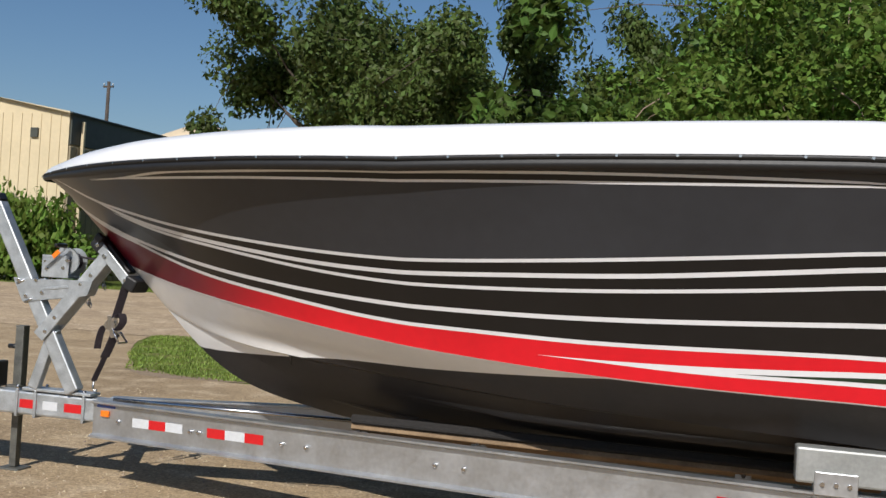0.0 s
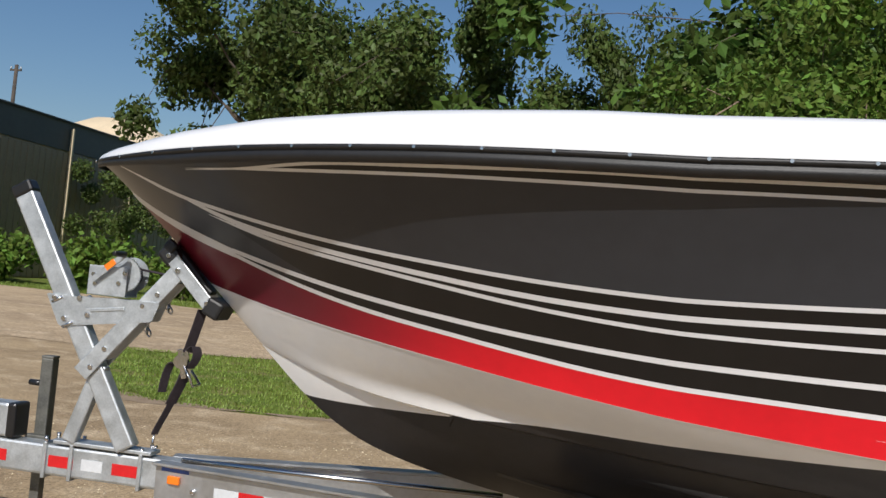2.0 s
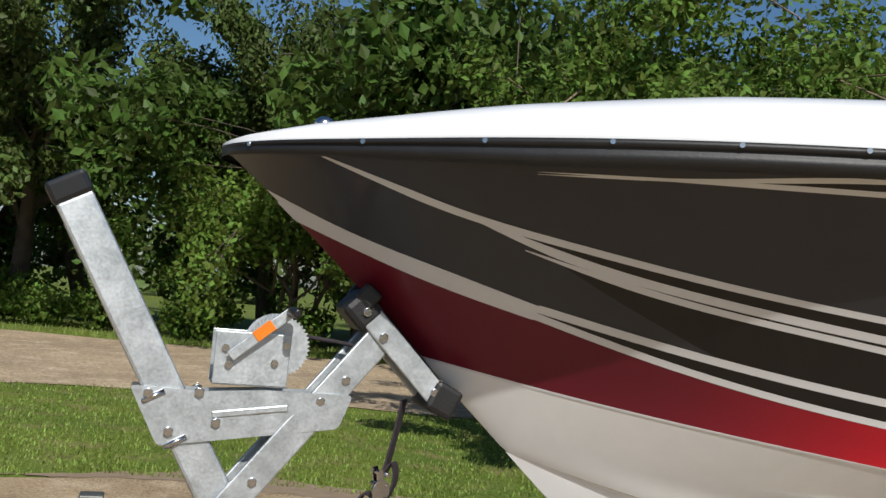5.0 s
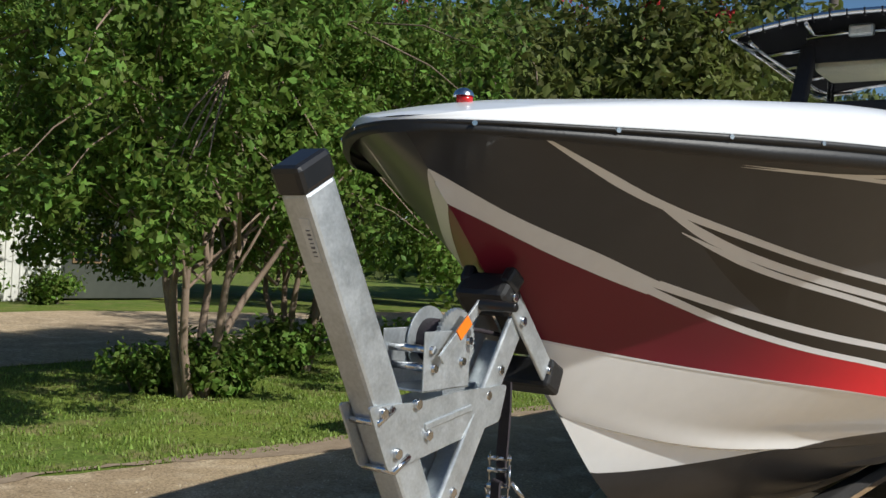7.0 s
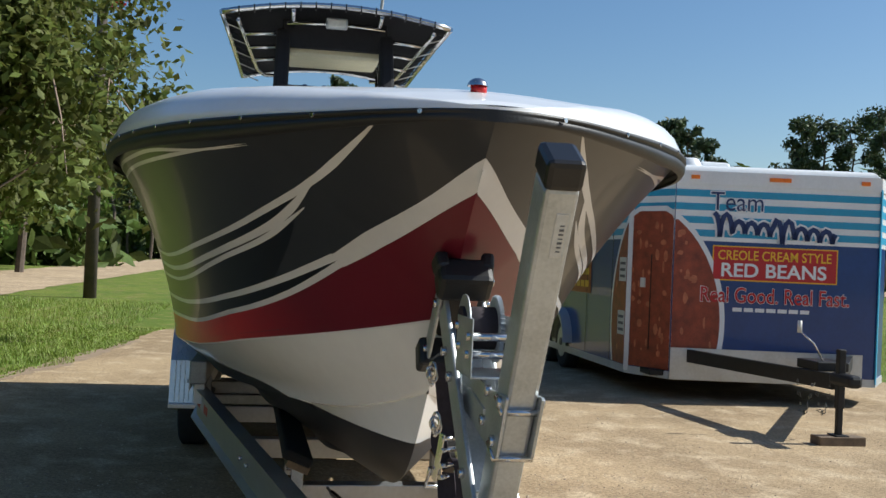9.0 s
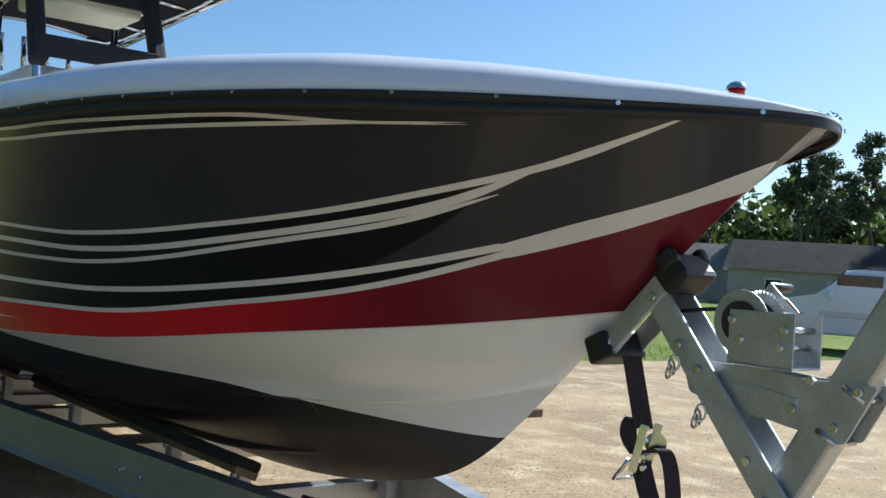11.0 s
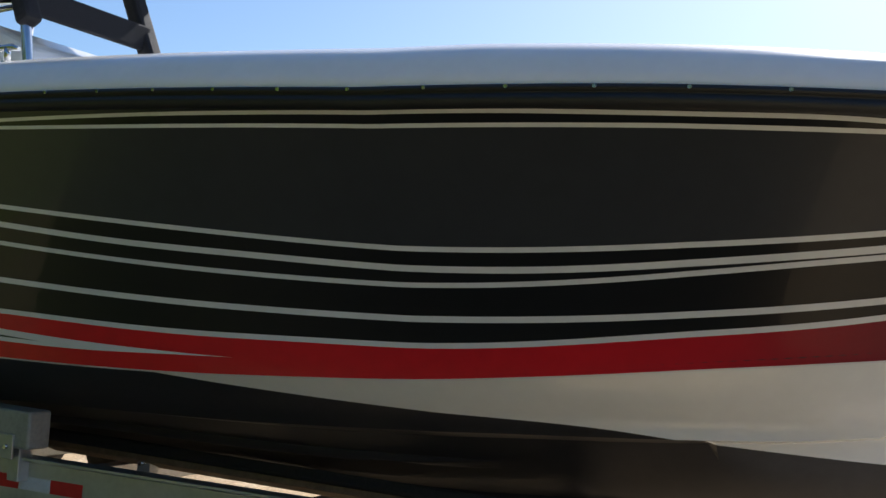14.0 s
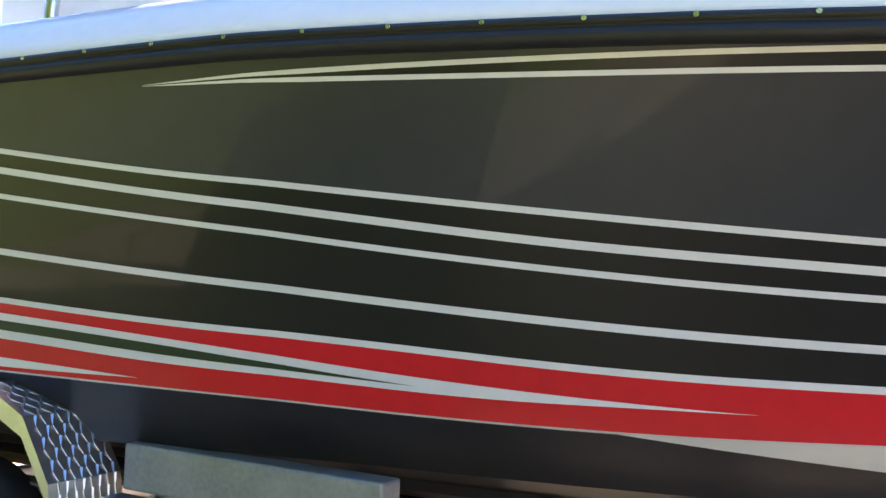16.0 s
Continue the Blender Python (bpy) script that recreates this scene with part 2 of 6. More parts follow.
_by = spline([ROOT, .8, 1.15, 1.5, 2.3, 3.2, 4.2, 5.5, 7, 9], [0, .145, .34, .5, .735, .935, 1.02, 1.06, 1.09, 1.1])
_bz = spline([ROOT, .85, 1.15, 1.5, 1.92, 2.43, 2.9, 3.3, 3.65, 4.5, 9], [float(_keel(ROOT)), 1.225, 1.176, 1.128, 1.076, 1.025, 0.992, 0.970, 0.956, 0.940, 0.936])


def rail_y(x): return _ry(np.sqrt(np.maximum(x, 0)))
def rail_z(x): return _rz(np.sqrt(np.maximum(x, 0)))


def lip(x):
    """How far the spray rail stands out along the chine."""
    return np.where(np.asarray(x, float) < STRAKE, 0, _lip(np.maximum(x, STRAKE)))


def chine(x):
    x = np.asarray(x, float)
    return np.where(x < STRAKE, 0, _cy(np.maximum(x, STRAKE)) + lip(x)), np.where(x < STRAKE, _keel(x), _cz(np.maximum(x, STRAKE)))


def red_foot_z(x):
    x = np.asarray(x, float)
    return np.where(x < ROOT, _keel(x), _bz(np.maximum(x, ROOT)))


def side_y(x, z):
    """Half breadth of the hull side at a height: straight below the red band, flared above it."""
    x, z = np.broadcast_arrays(np.asarray(x, float), np.asarray(z, float))
    yc, zc = chine(x)
    yb, zb = np.where(x < ROOT, 0, _by(np.maximum(x, ROOT))), red_foot_z(x)
    s = np.clip((z - zb) / np.maximum(rail_z(x) - zb, 1e-4), 0, 1)
    p = np.interp(x, [0, .8, 1.5, 2.3, 3.2, 4.2, 9], [1.0, 1.2, 1.35, 1.45, 1.55, 1.6, 1.5])
    up = yb + (rail_y(x) - yb) * (.25 * s + .75 * s ** p)
    t = np.clip((z - zc) / np.maximum(zb - zc, 1e-4), 0, 1)
    inner = yc - lip(x)
    return np.where(z >= zb, up, inner + (yb - inner) * t ** .9 + lip(x) * np.clip(1 - (z - zc) / .075, 0, 1) ** 2)


water_line = spline([1.78, 2.03, 2.4, 2.9, 3.45, 9], [.866, .89, .905, .928, .962, 1.2])


def water_z(x): return water_line(x)


def fair(x, z):
    """Heights of the drawn lines brought to the faired hull: the sheer a little flatter forward."""
    k = np.interp(x, [.8, 1.7, 2.5, 3.2, 4.3], [.958, .965, .975, .995, 1.01])
    return 1.2 + k * (np.asarray(z, float) - 1.2) + np.interp(x, [.8, 1.7, 2.5, 3.2, 4.3], [0, 0, -.01, 0, .02])


US = np.linspace(0, math.sqrt(8.6), 210)
XS = US ** 2


def grid(name, xs, rows, mats, parent, label="", row_mat=None, smooth=True, sides=(-1, 1), crisp=False):
    """A mesh over the sides of the hull; rows: half breadths and heights along xs."""
    verts, faces, fm = [], [], []
    cols = [np.broadcast_arrays(xs, *r) for r in rows]
    nr, nx = len(cols), len(xs)
    for s in sides:
        base = len(verts)
        for c in cols:
            for i in range(nx):
                verts.append((c[0][i], s * c[1][i], float(fair(c[0][i], c[2][i]))))
        for r in range(nr - 1):
            for i in range(nx - 1):
                a, b = base + r * nx + i, base + r * nx + i + 1
                q = (a, b, b + nx, a + nx)
                faces.append(q if s < 0 else q[::-1])
                fm.append(row_mat[r] if row_mat else 0)
    me = mesh_data(name, verts, faces, mats, smooth, fm)
    if crisp:
        me.set_sharp_from_angle(angle=radians(18))
    return part(name, me, parent, label)


def lerp_rows(lo, hi, n):
    return [(side_y(XS, lo + (hi - lo) * k / n), lo + (hi - lo) * k / n) for k in range(n + 1)]


boat = thing("boat", (0, 0, 0), "charcoal centre-console powerboat with red and white swoosh stripes on a trailer", "boat")
grid("hull_side", XS, lerp_rows(red_foot_z(XS), rail_z(XS), 18), GEL_CHARCOAL, boat, "glossy charcoal topsides")

# below the red band: white above the painted waterline, black below it
XB = np.concatenate([[ROOT], XS[XS > ROOT]])


def lower_side(lo, hi, n):
    return [(side_y(XB, lo + (hi - lo) * k / n), lo + (hi - lo) * k / n) for k in range(n + 1)]


z_ch = chine(XB)[1]
z_red = red_foot_z(XB)
z_wat = np.clip(np.where(XB < 1.8, z_ch, water_z(np.maximum(XB, 1.78))), z_ch, z_red)
grid("hull_white_band", XB, lower_side(z_wat, z_red, 22), GEL_WHITE, boat, "white lower topsides")
xw = XS[XS > 1.76]
z0w = chine(xw)[1]
z1w = np.clip(water_z(np.maximum(xw, 1.78)), z0w, red_foot_z(xw))
grid("hull_black_band", xw, [(side_y(xw, z0w + (z1w - z0w) * k / 5), z0w + (z1w - z0w) * k / 5) for k in range(6)], BOTTOM_PAINT, boat, "black bottom paint on the lower side")

# bottom: keel to chine, cut at the painted line
xb = np.concatenate([np.linspace(STRAKE, 2.2, 60), np.linspace(2.3, 8.6, 30)])
yc, zc = chine(xb)
zk = np.minimum(_keel(xb), zc)


def belly(x, t):
    """How far the bottom bulges below a straight vee."""
    return np.interp(x, [.9, 1.5, 2.0, 2.6, 3.2, 4.0, 9], [0, .02, .04, .05, .04, .03, .03]) * np.sin(np.pi * t)


PAINT_LINE = .833 + .055 * (xb - 1.037)
t_line = np.clip(.86 * (PAINT_LINE - zk) / np.maximum(zc - zk, 1e-4), 0, 1)
t_line = np.where(xb > 1.72, 1.0, np.where(xb < 1.037, 0.0, t_line))


def bottom_at(t):
    return yc * t, zk + (zc - zk) * np.minimum(1, t / .86) - belly(xb, t)


grid("hull_forefoot", xb, [bottom_at(t_line + (1 - t_line) * k / 14) for k in range(15)], GEL_WHITE, boat, "white forefoot above the painted line", crisp=True)
grid("hull_bottom", xb, [bottom_at(t_line * k / 14) for k in range(15)], BOTTOM_PAINT, boat, "black painted deep-vee bottom", crisp=True)

# bottom strakes
for k, f in enumerate((.36, .68)):
    xr = np.linspace(1.9 + .5 * k, 8.5, 50)
    yk_, zk_ = chine(xr)
    kz = np.minimum(_keel(xr), zk_)
    g = np.clip((xr - xr[0]) / .5, 0, 1)

    def strake(t, drop):
        return yk_ * t, kz + (zk_ - kz) * min(1, t / .86) - belly(xr, t) - drop * g
    grid("bottom_strake", xr, [strake(f - .05, .0), strake(f, .028), strake(f + .012, .026), strake(f + .02, -.002)], BOTTOM_PAINT, boat)

# transom
ty, tz = [], []
zz = np.linspace(float(chine(8.6)[1]), float(rail_z(8.6)), 8)
prof = [(0, float(_keel(8.6)))] + [(float(side_y(8.6, z)), z) for z in zz]
tv = [(8.6, -y, float(fair(8.6, z))) for y, z in prof] + [(8.6, y, float(fair(8.6, z))) for y, z in prof[:0:-1]]
part("transom", mesh_data("transom", tv, [tuple(range(len(tv)))], GEL_CHARCOAL), boat)


def stripe(name, upper, lower, x0, x1, mat, label="", proud=.0016, n=70, rows=3):
    """A strip of vinyl on both sides between two curves z(x)."""
    xs = np.concatenate([[x0], XS[(XS > x0 + .002) & (XS < x1 - .002)], [x1]])
    zu, zl = upper(xs), lower(xs)
    foot = np.where(xs < ROOT, _keel(xs) - .005, -9)
    zu, zl = np.maximum(zu, foot), np.maximum(zl, foot)
    rr = []
    for k in range(rows + 1):
        z = zl + (zu - zl) * k / rows
        sy = side_y(xs, z)
        rr.append((sy + proud * np.clip(sy / .004, 0, 1), z))
    grid(name, xs, rr, mat, boat, label, sides=(-1,))
    return grid(name, xs, rr, mat, boat, label, sides=(1,))


def band(curve, width, tip0=None, tip1=None, taper=.35):
    def half(xs):
        w = np.full_like(xs, width / 2)
        if tip0 is not None:
            w = w * np.clip((xs - tip0) / taper, 0, 1) ** .8
        if tip1 is not None:
            w = w * np.clip((tip1 - xs) / taper, 0, 1) ** .8
        return w
    return (lambda xs: curve(xs) + half(xs)), (lambda xs: curve(xs) - half(xs))


c1 = spline([0.19, 0.35, 0.52, 0.75, 1.1, 1.5, 2, 2.5, 3, 3.5, 4, 4.6, 5.2, 6.5], [1.768, 1.71, 1.652, 1.597, 1.529, 1.474, 1.431, 1.417, 1.428, 1.449, 1.476, 1.516, 1.577, 1.7])
c2 = spline([0.5, 0.75, 1.1, 1.5, 2, 2.5, 3, 3.5, 4, 4.6, 5.2, 6.5], [1.661, 1.572, 1.491, 1.43, 1.376, 1.359, 1.368, 1.383, 1.414, 1.46, 1.522, 1.65])
c3 = spline([0.68, 1.0, 1.35, 1.8, 2.3, 2.8, 3.4, 4, 4.6, 5.2, 6.5], [1.577, 1.491, 1.429, 1.363, 1.317, 1.307, 1.319, 1.349, 1.393, 1.448, 1.575])
c4 = spline([0.74, 1.05, 1.4, 1.8, 2.3, 2.8, 3.4, 4, 4.6, 5.2, 6.5], [1.444, 1.37, 1.304, 1.252, 1.215, 1.202, 1.203, 1.22, 1.246, 1.286, 1.38])
c5 = spline([0.74, 1.05, 1.4, 1.8, 2.3, 2.8, 3.4, 4, 4.6, 5.2, 6.5], [1.427, 1.332, 1.253, 1.194, 1.137, 1.116, 1.103, 1.11, 1.118, 1.142, 1.21])
p1 = spline([0.6, 0.97, 1.2, 1.6, 2.1, 2.7, 3.3, 4, 4.7], [1.741, 1.75, 1.767, 1.774, 1.784, 1.785, 1.776, 1.757, 1.73])
p2 = spline([0.6, 1.2, 1.8, 2.5, 3.3, 4, 4.7], [1.746, 1.745, 1.748, 1.751, 1.742, 1.735, 1.73])
v_top = spline([.119, .3, .5, .76], [1.689, 1.602, 1.529, 1.4455])
v_low = spline([.15, .3, .5, .76], [1.637, 1.570, 1.489, 1.41])

# darker fields between the stripes
stripe("black_field", c1, c2, .53, 6.4, GEL_BLACK, "black field between the stripes", .0006)
stripe("black_field", c2, c3, .75, 6.4, GEL_BLACK, "", .0006)
stripe("black_field", c3, lambda x: c3(x) + (c4(x) - c3(x)) * np.clip((x - .75) / .45, 0, 1), .77, 6.4, GEL_BLACK, "", .0006)
stripe("black_field", c4, c5, .77, 6.4, GEL_BLACK, "", .0007)
stripe("black_field", p1, p2, .95, 4.6, GEL_BLACK, "", .0006)
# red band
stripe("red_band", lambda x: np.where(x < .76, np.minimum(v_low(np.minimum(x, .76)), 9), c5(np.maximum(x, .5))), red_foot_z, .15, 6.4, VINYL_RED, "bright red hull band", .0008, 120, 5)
# white stripes
for c, w, t0, t1 in ((c1, .015, .17, None), (c2, .019, .5, None), (c3, .015, .66, None), (c4, .019, None, None), (c5, .017, None, None)):
    u, lo = band(c, w, t0, t1, .25)
    stripe("white_stripe", u, lo, .76 if t0 is None else t0 + .02, 6.4, VINYL_WHITE, "", .0017, 110)
for c, w in ((p1, .011), (p2, .011)):
    u, lo = band(c, w, .62, 4.64, .5)
    stripe("white_pinstripe", u, lo, .63, 4.63, VINYL_WHITE, "", .0017, 90)
stripe("white_chevron", v_top, v_low, .15, .762, VINYL_WHITE, "white chevron across the stem", .0017, 40)
stripe("white_chevron", v_top, lambda x: np.maximum(_keel(x), v_low(np.maximum(x, .15))), .119, .15, VINYL_WHITE, "", .0017, 8)
u, lo = band(lambda x: red_foot_z(x) - .002, .006)
stripe("white_pinstripe", u, lo, ROOT + .01, 6.4, VINYL_WHITE, "", .0018, 110)
# split tail in the red band
wu = spline([3.10, 3.3, 3.7, 4.2, 4.7, 5.2, 6.5], [1.0365, 1.035, 1.037, 1.052, 1.077, 1.103, 1.16])
wlo = spline([3.10, 3.3, 3.7, 4.2, 4.7, 5.2, 6.5], [1.0365, 1.028, 1.009, 1.004, 1.007, 1.026, 1.06])
gu = spline([3.9, 4.2, 4.7, 5.2, 6.5], [1.019, 1.03, 1.057, 1.081, 1.13])
glo = spline([3.9, 4.2, 4.7, 5.2, 6.5], [1.019, 1.02, 1.03, 1.052, 1.09])
stripe("white_split", wu, wlo, 3.10, 6.4, VINYL_WHITE, "white split running aft in the red band", .0016, 60)
stripe("green_split", gu, glo, 3.90, 6.4, VINYL_GREEN, "dark green sliver inside the white split", .0024, 50)
w2u = spline([4.78, 5.12, 6.5], [.958, .968, 1.0])
w2l = spline([4.78, 5.12, 6.5], [.958, .949, .95])
stripe("white_split", w2u, w2l, 4.78, 6.4, VINYL_WHITE, "", .0016, 30)

# rub rail with its screws
xr = XS
ry, rz = rail_y(xr), rail_z(xr)
b_ = np.clip(xr / .12, 0, 1) ** .6
tz = .45 + .55 * np.clip(xr / .6, 0, 1)
grid("rub_rail", xr, [(np.maximum(ry - .004 * b_, 0), rz - .062 * tz), (np.maximum(ry + .012 * b_, 0), rz - .058 * tz), (np.maximum(ry + .02 * b_, 0), rz - .045 * tz), (np.maximum(ry + .022 * b_, 0), rz - .03 * tz), (np.maximum(ry + .013 * b_, 0), rz - .024 * tz), (np.maximum(ry + .015 * b_, 0), rz - .018 * tz), (np.maximum(ry + .024 * b_, 0), rz - .014 * tz), (np.maximum(ry + .02 * b_, 0), rz - .001 * tz), (np.maximum(ry - .01 * b_, 0), rz + .001)], RUBBER, boat, "black vinyl rub rail")
screw = cyl_data("screw", .006, .004, STEEL, 8)
for s in (-1, 1):
    for k in range(34):
        x = .05 + .225 * k
        if x > 7.4:
            break
        dy = float(rail_y(x + .01) - rail_y(x - .01)) / .02
        ang = math.degrees(math.atan(dy))
        part("screw", screw, boat, "", pose(x, s * (float(rail_y(x)) + .0245), float(fair(x, rail_z(x) - .008)), 90, 0, s * ang))

# white deck cap with rolled edge
h = np.interp(xr, [0, .05, .2, .6, 1.0, 1.5, 2.2, 9], [.006, .02, .045, .085, .112, .13, .145, .152])
dep = np.interp(xr, [0, .3, .7, 1.3, 9], [.0, .10, .16, .19, .19])


swell = np.interp(xr, [0, .3, 1.0, 2.2, 3.2, 9], [0, .18, .17, .13, .03, .03])


def cap_row(d, k):
    return np.maximum(ry - dep * d, 0), rz + h * k * (1 + swell * np.clip((d - .2) / .9, 0, 1))


grid("deck_cap", xr, [(ry + .006 * b_, rz), (ry + .008 * b_, rz + h * .1), cap_row(.02, .28), cap_row(.1, .52), cap_row(.28, .78), cap_row(.55, .94), cap_row(.85, 1.0), cap_row(1.25, 1.0), cap_row(1.9, .96), cap_row(2.05, .8), cap_row(2.1, -.8)], GEL_CAP, boat, "white moulded gunwale cap")
fm_x = (xr > .01) & (xr < 1.7)
fx = xr[fm_x]
crown = .022 * np.clip(fx / .35, 0, 1) ** .7
y_in, z_in = np.maximum(ry - dep * .9, 0)[fm_x], (rz + h * (1 + swell * .78) * .985)[fm_x]
grid("foredeck", fx, [(y_in * (1 - k / 6), z_in + crown * math.sin(math.pi / 2 * k / 6)) for k in range(7)], GEL_CAP, boat, "white crowned foredeck")
sx = np.linspace(2.0, 8.5, 20)
grid("cockpit_sole", sx, [(side_y(sx, 0 * sx + 1.15) - .05, 0 * sx + 1.15), (0 * sx, 0 * sx + 1.16)], GEL_CAP, boat, "white cockpit sole")

# ---- fittings of the boat ----
nav = tagged(new("bow_light"), "small chrome bow navigation light with a red lens", "light")
nav.matrix_basis = pose(.25, 0, float(fair(.25, rail_z(.25) + .05)) + .006) @ Matrix.Scale(.76, 4)
part("base", cyl_data("base", .034, .014, STEEL, 24, .03), nav, "chrome base", pose(0, 0, .007))
part("lens", cyl_data("lens", .026, .026, LENS_RED, 24), nav, "red lens", pose(0, -.004, .026))
dome = bmesh.new()
bmesh.ops.create_uvsphere(dome, u_segments=20, v_segments=10, radius=.033)
bmesh.ops.delete(dome, geom=[v for v in dome.verts if v.co.z < -.001], context="VERTS")
bmesh.ops.scale(dome, vec=(1.05, 1, .8), verts=dome.verts)
part("cover", bm_data("cover", dome, STEEL, True), nav, "chrome domed cover", pose(0, 0, .038))

# console, windscreen frame and T-top
console = thing("console", (4.83, .08, 1.15), "white helm console with a dark windscreen frame amidships", "console")
cb = bmesh.new()
prof = [(0.0, 0), (0.0, 1.0), (.06, 1.18), (.35, 1.3), (1.4, 1.32), (1.4, 0)]
vs = [cb.verts.new((x, y, z)) for y in (-.36, .36) for x, z in prof]
k = len(prof)
cb.faces.new(vs[:k])
cb.faces.new(vs[k:][::-1])
for i in range(k):
    cb.faces.new((vs[i], vs[(i + 1) % k], vs[k + (i + 1) % k], vs[k + i]))
bmesh.ops.bevel(cb, geom=cb.edges[:], offset=.035, segments=3, affect="EDGES", profile=.5)
part("body", bm_data("body", cb, GEL_CAP), console, "white moulded console body")
box("hatch", (1.1, .362, .62), (.5, .02, .8), GEL_WHITE, console, .02, "white side hatch")
part("porthole", cyl_data("porthole", .11, .02, GEL_WHITE, 28, None, .004), console, "white round hatch", pose(-.012, -.08, .98, 0, -90, 0))
part("catch", cyl_data("catch", .025, .05, STEEL, 14), console, "chrome catch", pose(-.03, .13, .99, 0, -90, 0))

ttop = thing("t_top", (4.72, .115, 1.15), "black canvas T-top laced to a polished pipe frame", "canopy")
TZ, TL, TW = 1.86, 1.9, .77
canvas_bm = bmesh.new()
vv = []
for i in range(9):
    for j in range(13):
        y = (-1 + 2 * j / 12) * (TW - .012) * (1 - .1 * i / 8)
        vv.append(canvas_bm.verts.new((TL * i / 8, y, TZ + .095 * (1 - (y / TW) ** 2) + .02 * math.sin(math.pi * i / 8) - .1 * i / 8)))
for a in range(8):
    for b in range(12):
        canvas_bm.faces.new([vv[i] for i in (a * 13 + b, a * 13 + b + 1, (a + 1) * 13 + b + 1, (a + 1) * 13 + b)])
bmesh.ops.solidify(canvas_bm, geom=canvas_bm.faces[:], thickness=.02)
part("canopy", bm_data("canopy", canvas_bm, CANVAS, True), ttop, "taut black canvas roof")


def roof_z(y): return TZ + .095 * (1 - (y / TW) ** 2)


edge = [(0, -TW + 2 * TW * k / 12, roof_z(-TW + 2 * TW * k / 12)) for k in range(13)]
tube("front_rail", edge, .019, STEEL, ttop, 10, "polished front pipe")
tube("rear_rail", [(TL + .01, y * .9, z - .1) for _, y, z in edge], .019, STEEL, ttop, 10)
for s in (-1, 1):
    tube("side_rail", [(0, s * TW, TZ), (.6, s * TW * .967, TZ - .025), (1.2, s * TW * .933, TZ - .06), (TL, s * TW * .9, TZ - .1)], .019, STEEL, ttop)
    tube("inner_rail", [(.06, s * .665, TZ - .03), (.3, s * .64, TZ - .06), (1.4, s * .56, TZ - .12), (1.6, s * .5, TZ - .13), (1.62, s * .36, TZ - .12)], .015, STEEL, ttop)
    for k in range(3):
        tube("cross_pipe", [(.35 + .36 * k, s * .36, TZ - .04 - .02 * k), (.35 + .36 * k, s * (.63 - .014 * k), TZ - .06 - .024 * k)], .015, STEEL, ttop)
    tube("brace_pipe", [(.02, s * .3, roof_z(.3) - .03), (.3, s * .3, TZ + .01), (1.2, s * .34, TZ - .08)], .015, STEEL, ttop)
    # raked front leg in its cover, upright rear leg
    tube("front_leg", [(.04, s * .37, .0), (.06, s * .37, 1.0), (.12, s * .37, 1.3), (.36, s * .36, TZ - .04)], .024, STEEL, ttop, 10)
    bar("leg_cover", (.08, s * .37, 1.24), (.36, s * .36, TZ - .02), .1, .09, CANVAS, ttop, .025, "black canvas cover laced round the front leg")
    tube("rear_leg", [(1.15, s * .39, .0), (1.12, s * .39, 1.1), (1.05, s * .385, TZ - .1)], .026, STEEL, ttop, 10, "polished rear leg")
    for k in range(10):
        x = .06 + .19 * k
        tube("lacing", [(x, s * (TW * (1 - .053 * x) + .005), TZ + .03 - .053 * x), (x + .01, s * (TW * (1 - .053 * x) + .018), TZ - .053 * x), (x + .03, s * (.65 - .05 * x), TZ - .04 - .06 * x)], .005, LABEL_WHITE if k % 2 else PLASTIC_BLACK, ttop, 5)
for k in range(14):
    y = -.66 + .1015 * k
    tube("lacing", [(.03, y, roof_z(y) + .01), (-.022, y, roof_z(y) + .012), (-.02, y, roof_z(y) - .02), (.03, y, roof_z(y) - .025)], .006, PLASTIC_BLACK, ttop, 5)
bar("cross_cover", (.12, -.37, 1.36), (.12, .37, 1.36), .04, .13, CANVAS, ttop, .012, "black canvas along the windscreen foot")
bar("front_panel", (.33, -.37, TZ - .04), (.33, .37, TZ - .04), .03, .2, CANVAS, ttop, .01, "black canvas panel under the roof front")
bar("electronics_box", (.6, -.33, TZ - .13), (.6, .33, TZ - .13), .45, .12, CREAM, ttop, .025, "cream overhead box")
tube("box_rim", [(.38, -.31, TZ - .11), (.38, .31, TZ - .11)], .01, STEEL, ttop)
tube("brow_pipe", [(.2, -.34, TZ + .0), (.2, 0, TZ + .02), (.2, .34, TZ + .0)], .012, STEEL, ttop)
lamp_b = box("spreader_light", (.17, 0, TZ + .015), (.05, .15, .075), GALV, ttop, .012, "white flood light")
part("lens", box_data("lens", (.01, .12, .05), LABEL_WHITE, .003), lamp_b, "clear lens", pose(-.027, 0, 0))
for k in range(5):
    part("rod_holder", cyl_data("rod_holder", .022, .28, STEEL, 12), ttop, "", pose(TL + .02, -.33 + .165 * k, TZ - .27, 0, 8, 0))
tube("antenna", [(1.0, -.35, TZ), (1.8, -.6, TZ + 2.2)], [.014, .006], LABEL_WHITE, ttop, 6, "white whip antenna")

cleat = tagged(new("deck_cleat"), "polished chrome deck cleat on the gunwale", "cleat")
cleat.matrix_basis = pose(4.05, 1.16, float(fair(4.05, rail_z(4.05) + .145)))
part("horn", tube_data("horn", [(-.09, 0, .035), (-.05, 0, .045), (.05, 0, .045), (.09, 0, .035)], [.008, .012, .012, .008], STEEL, 8), cleat)
for s in (-1, 1):
    part("foot", cyl_data("foot", .012, .045, STEEL, 10), cleat, "", pose(.03 * s, 0, .022))

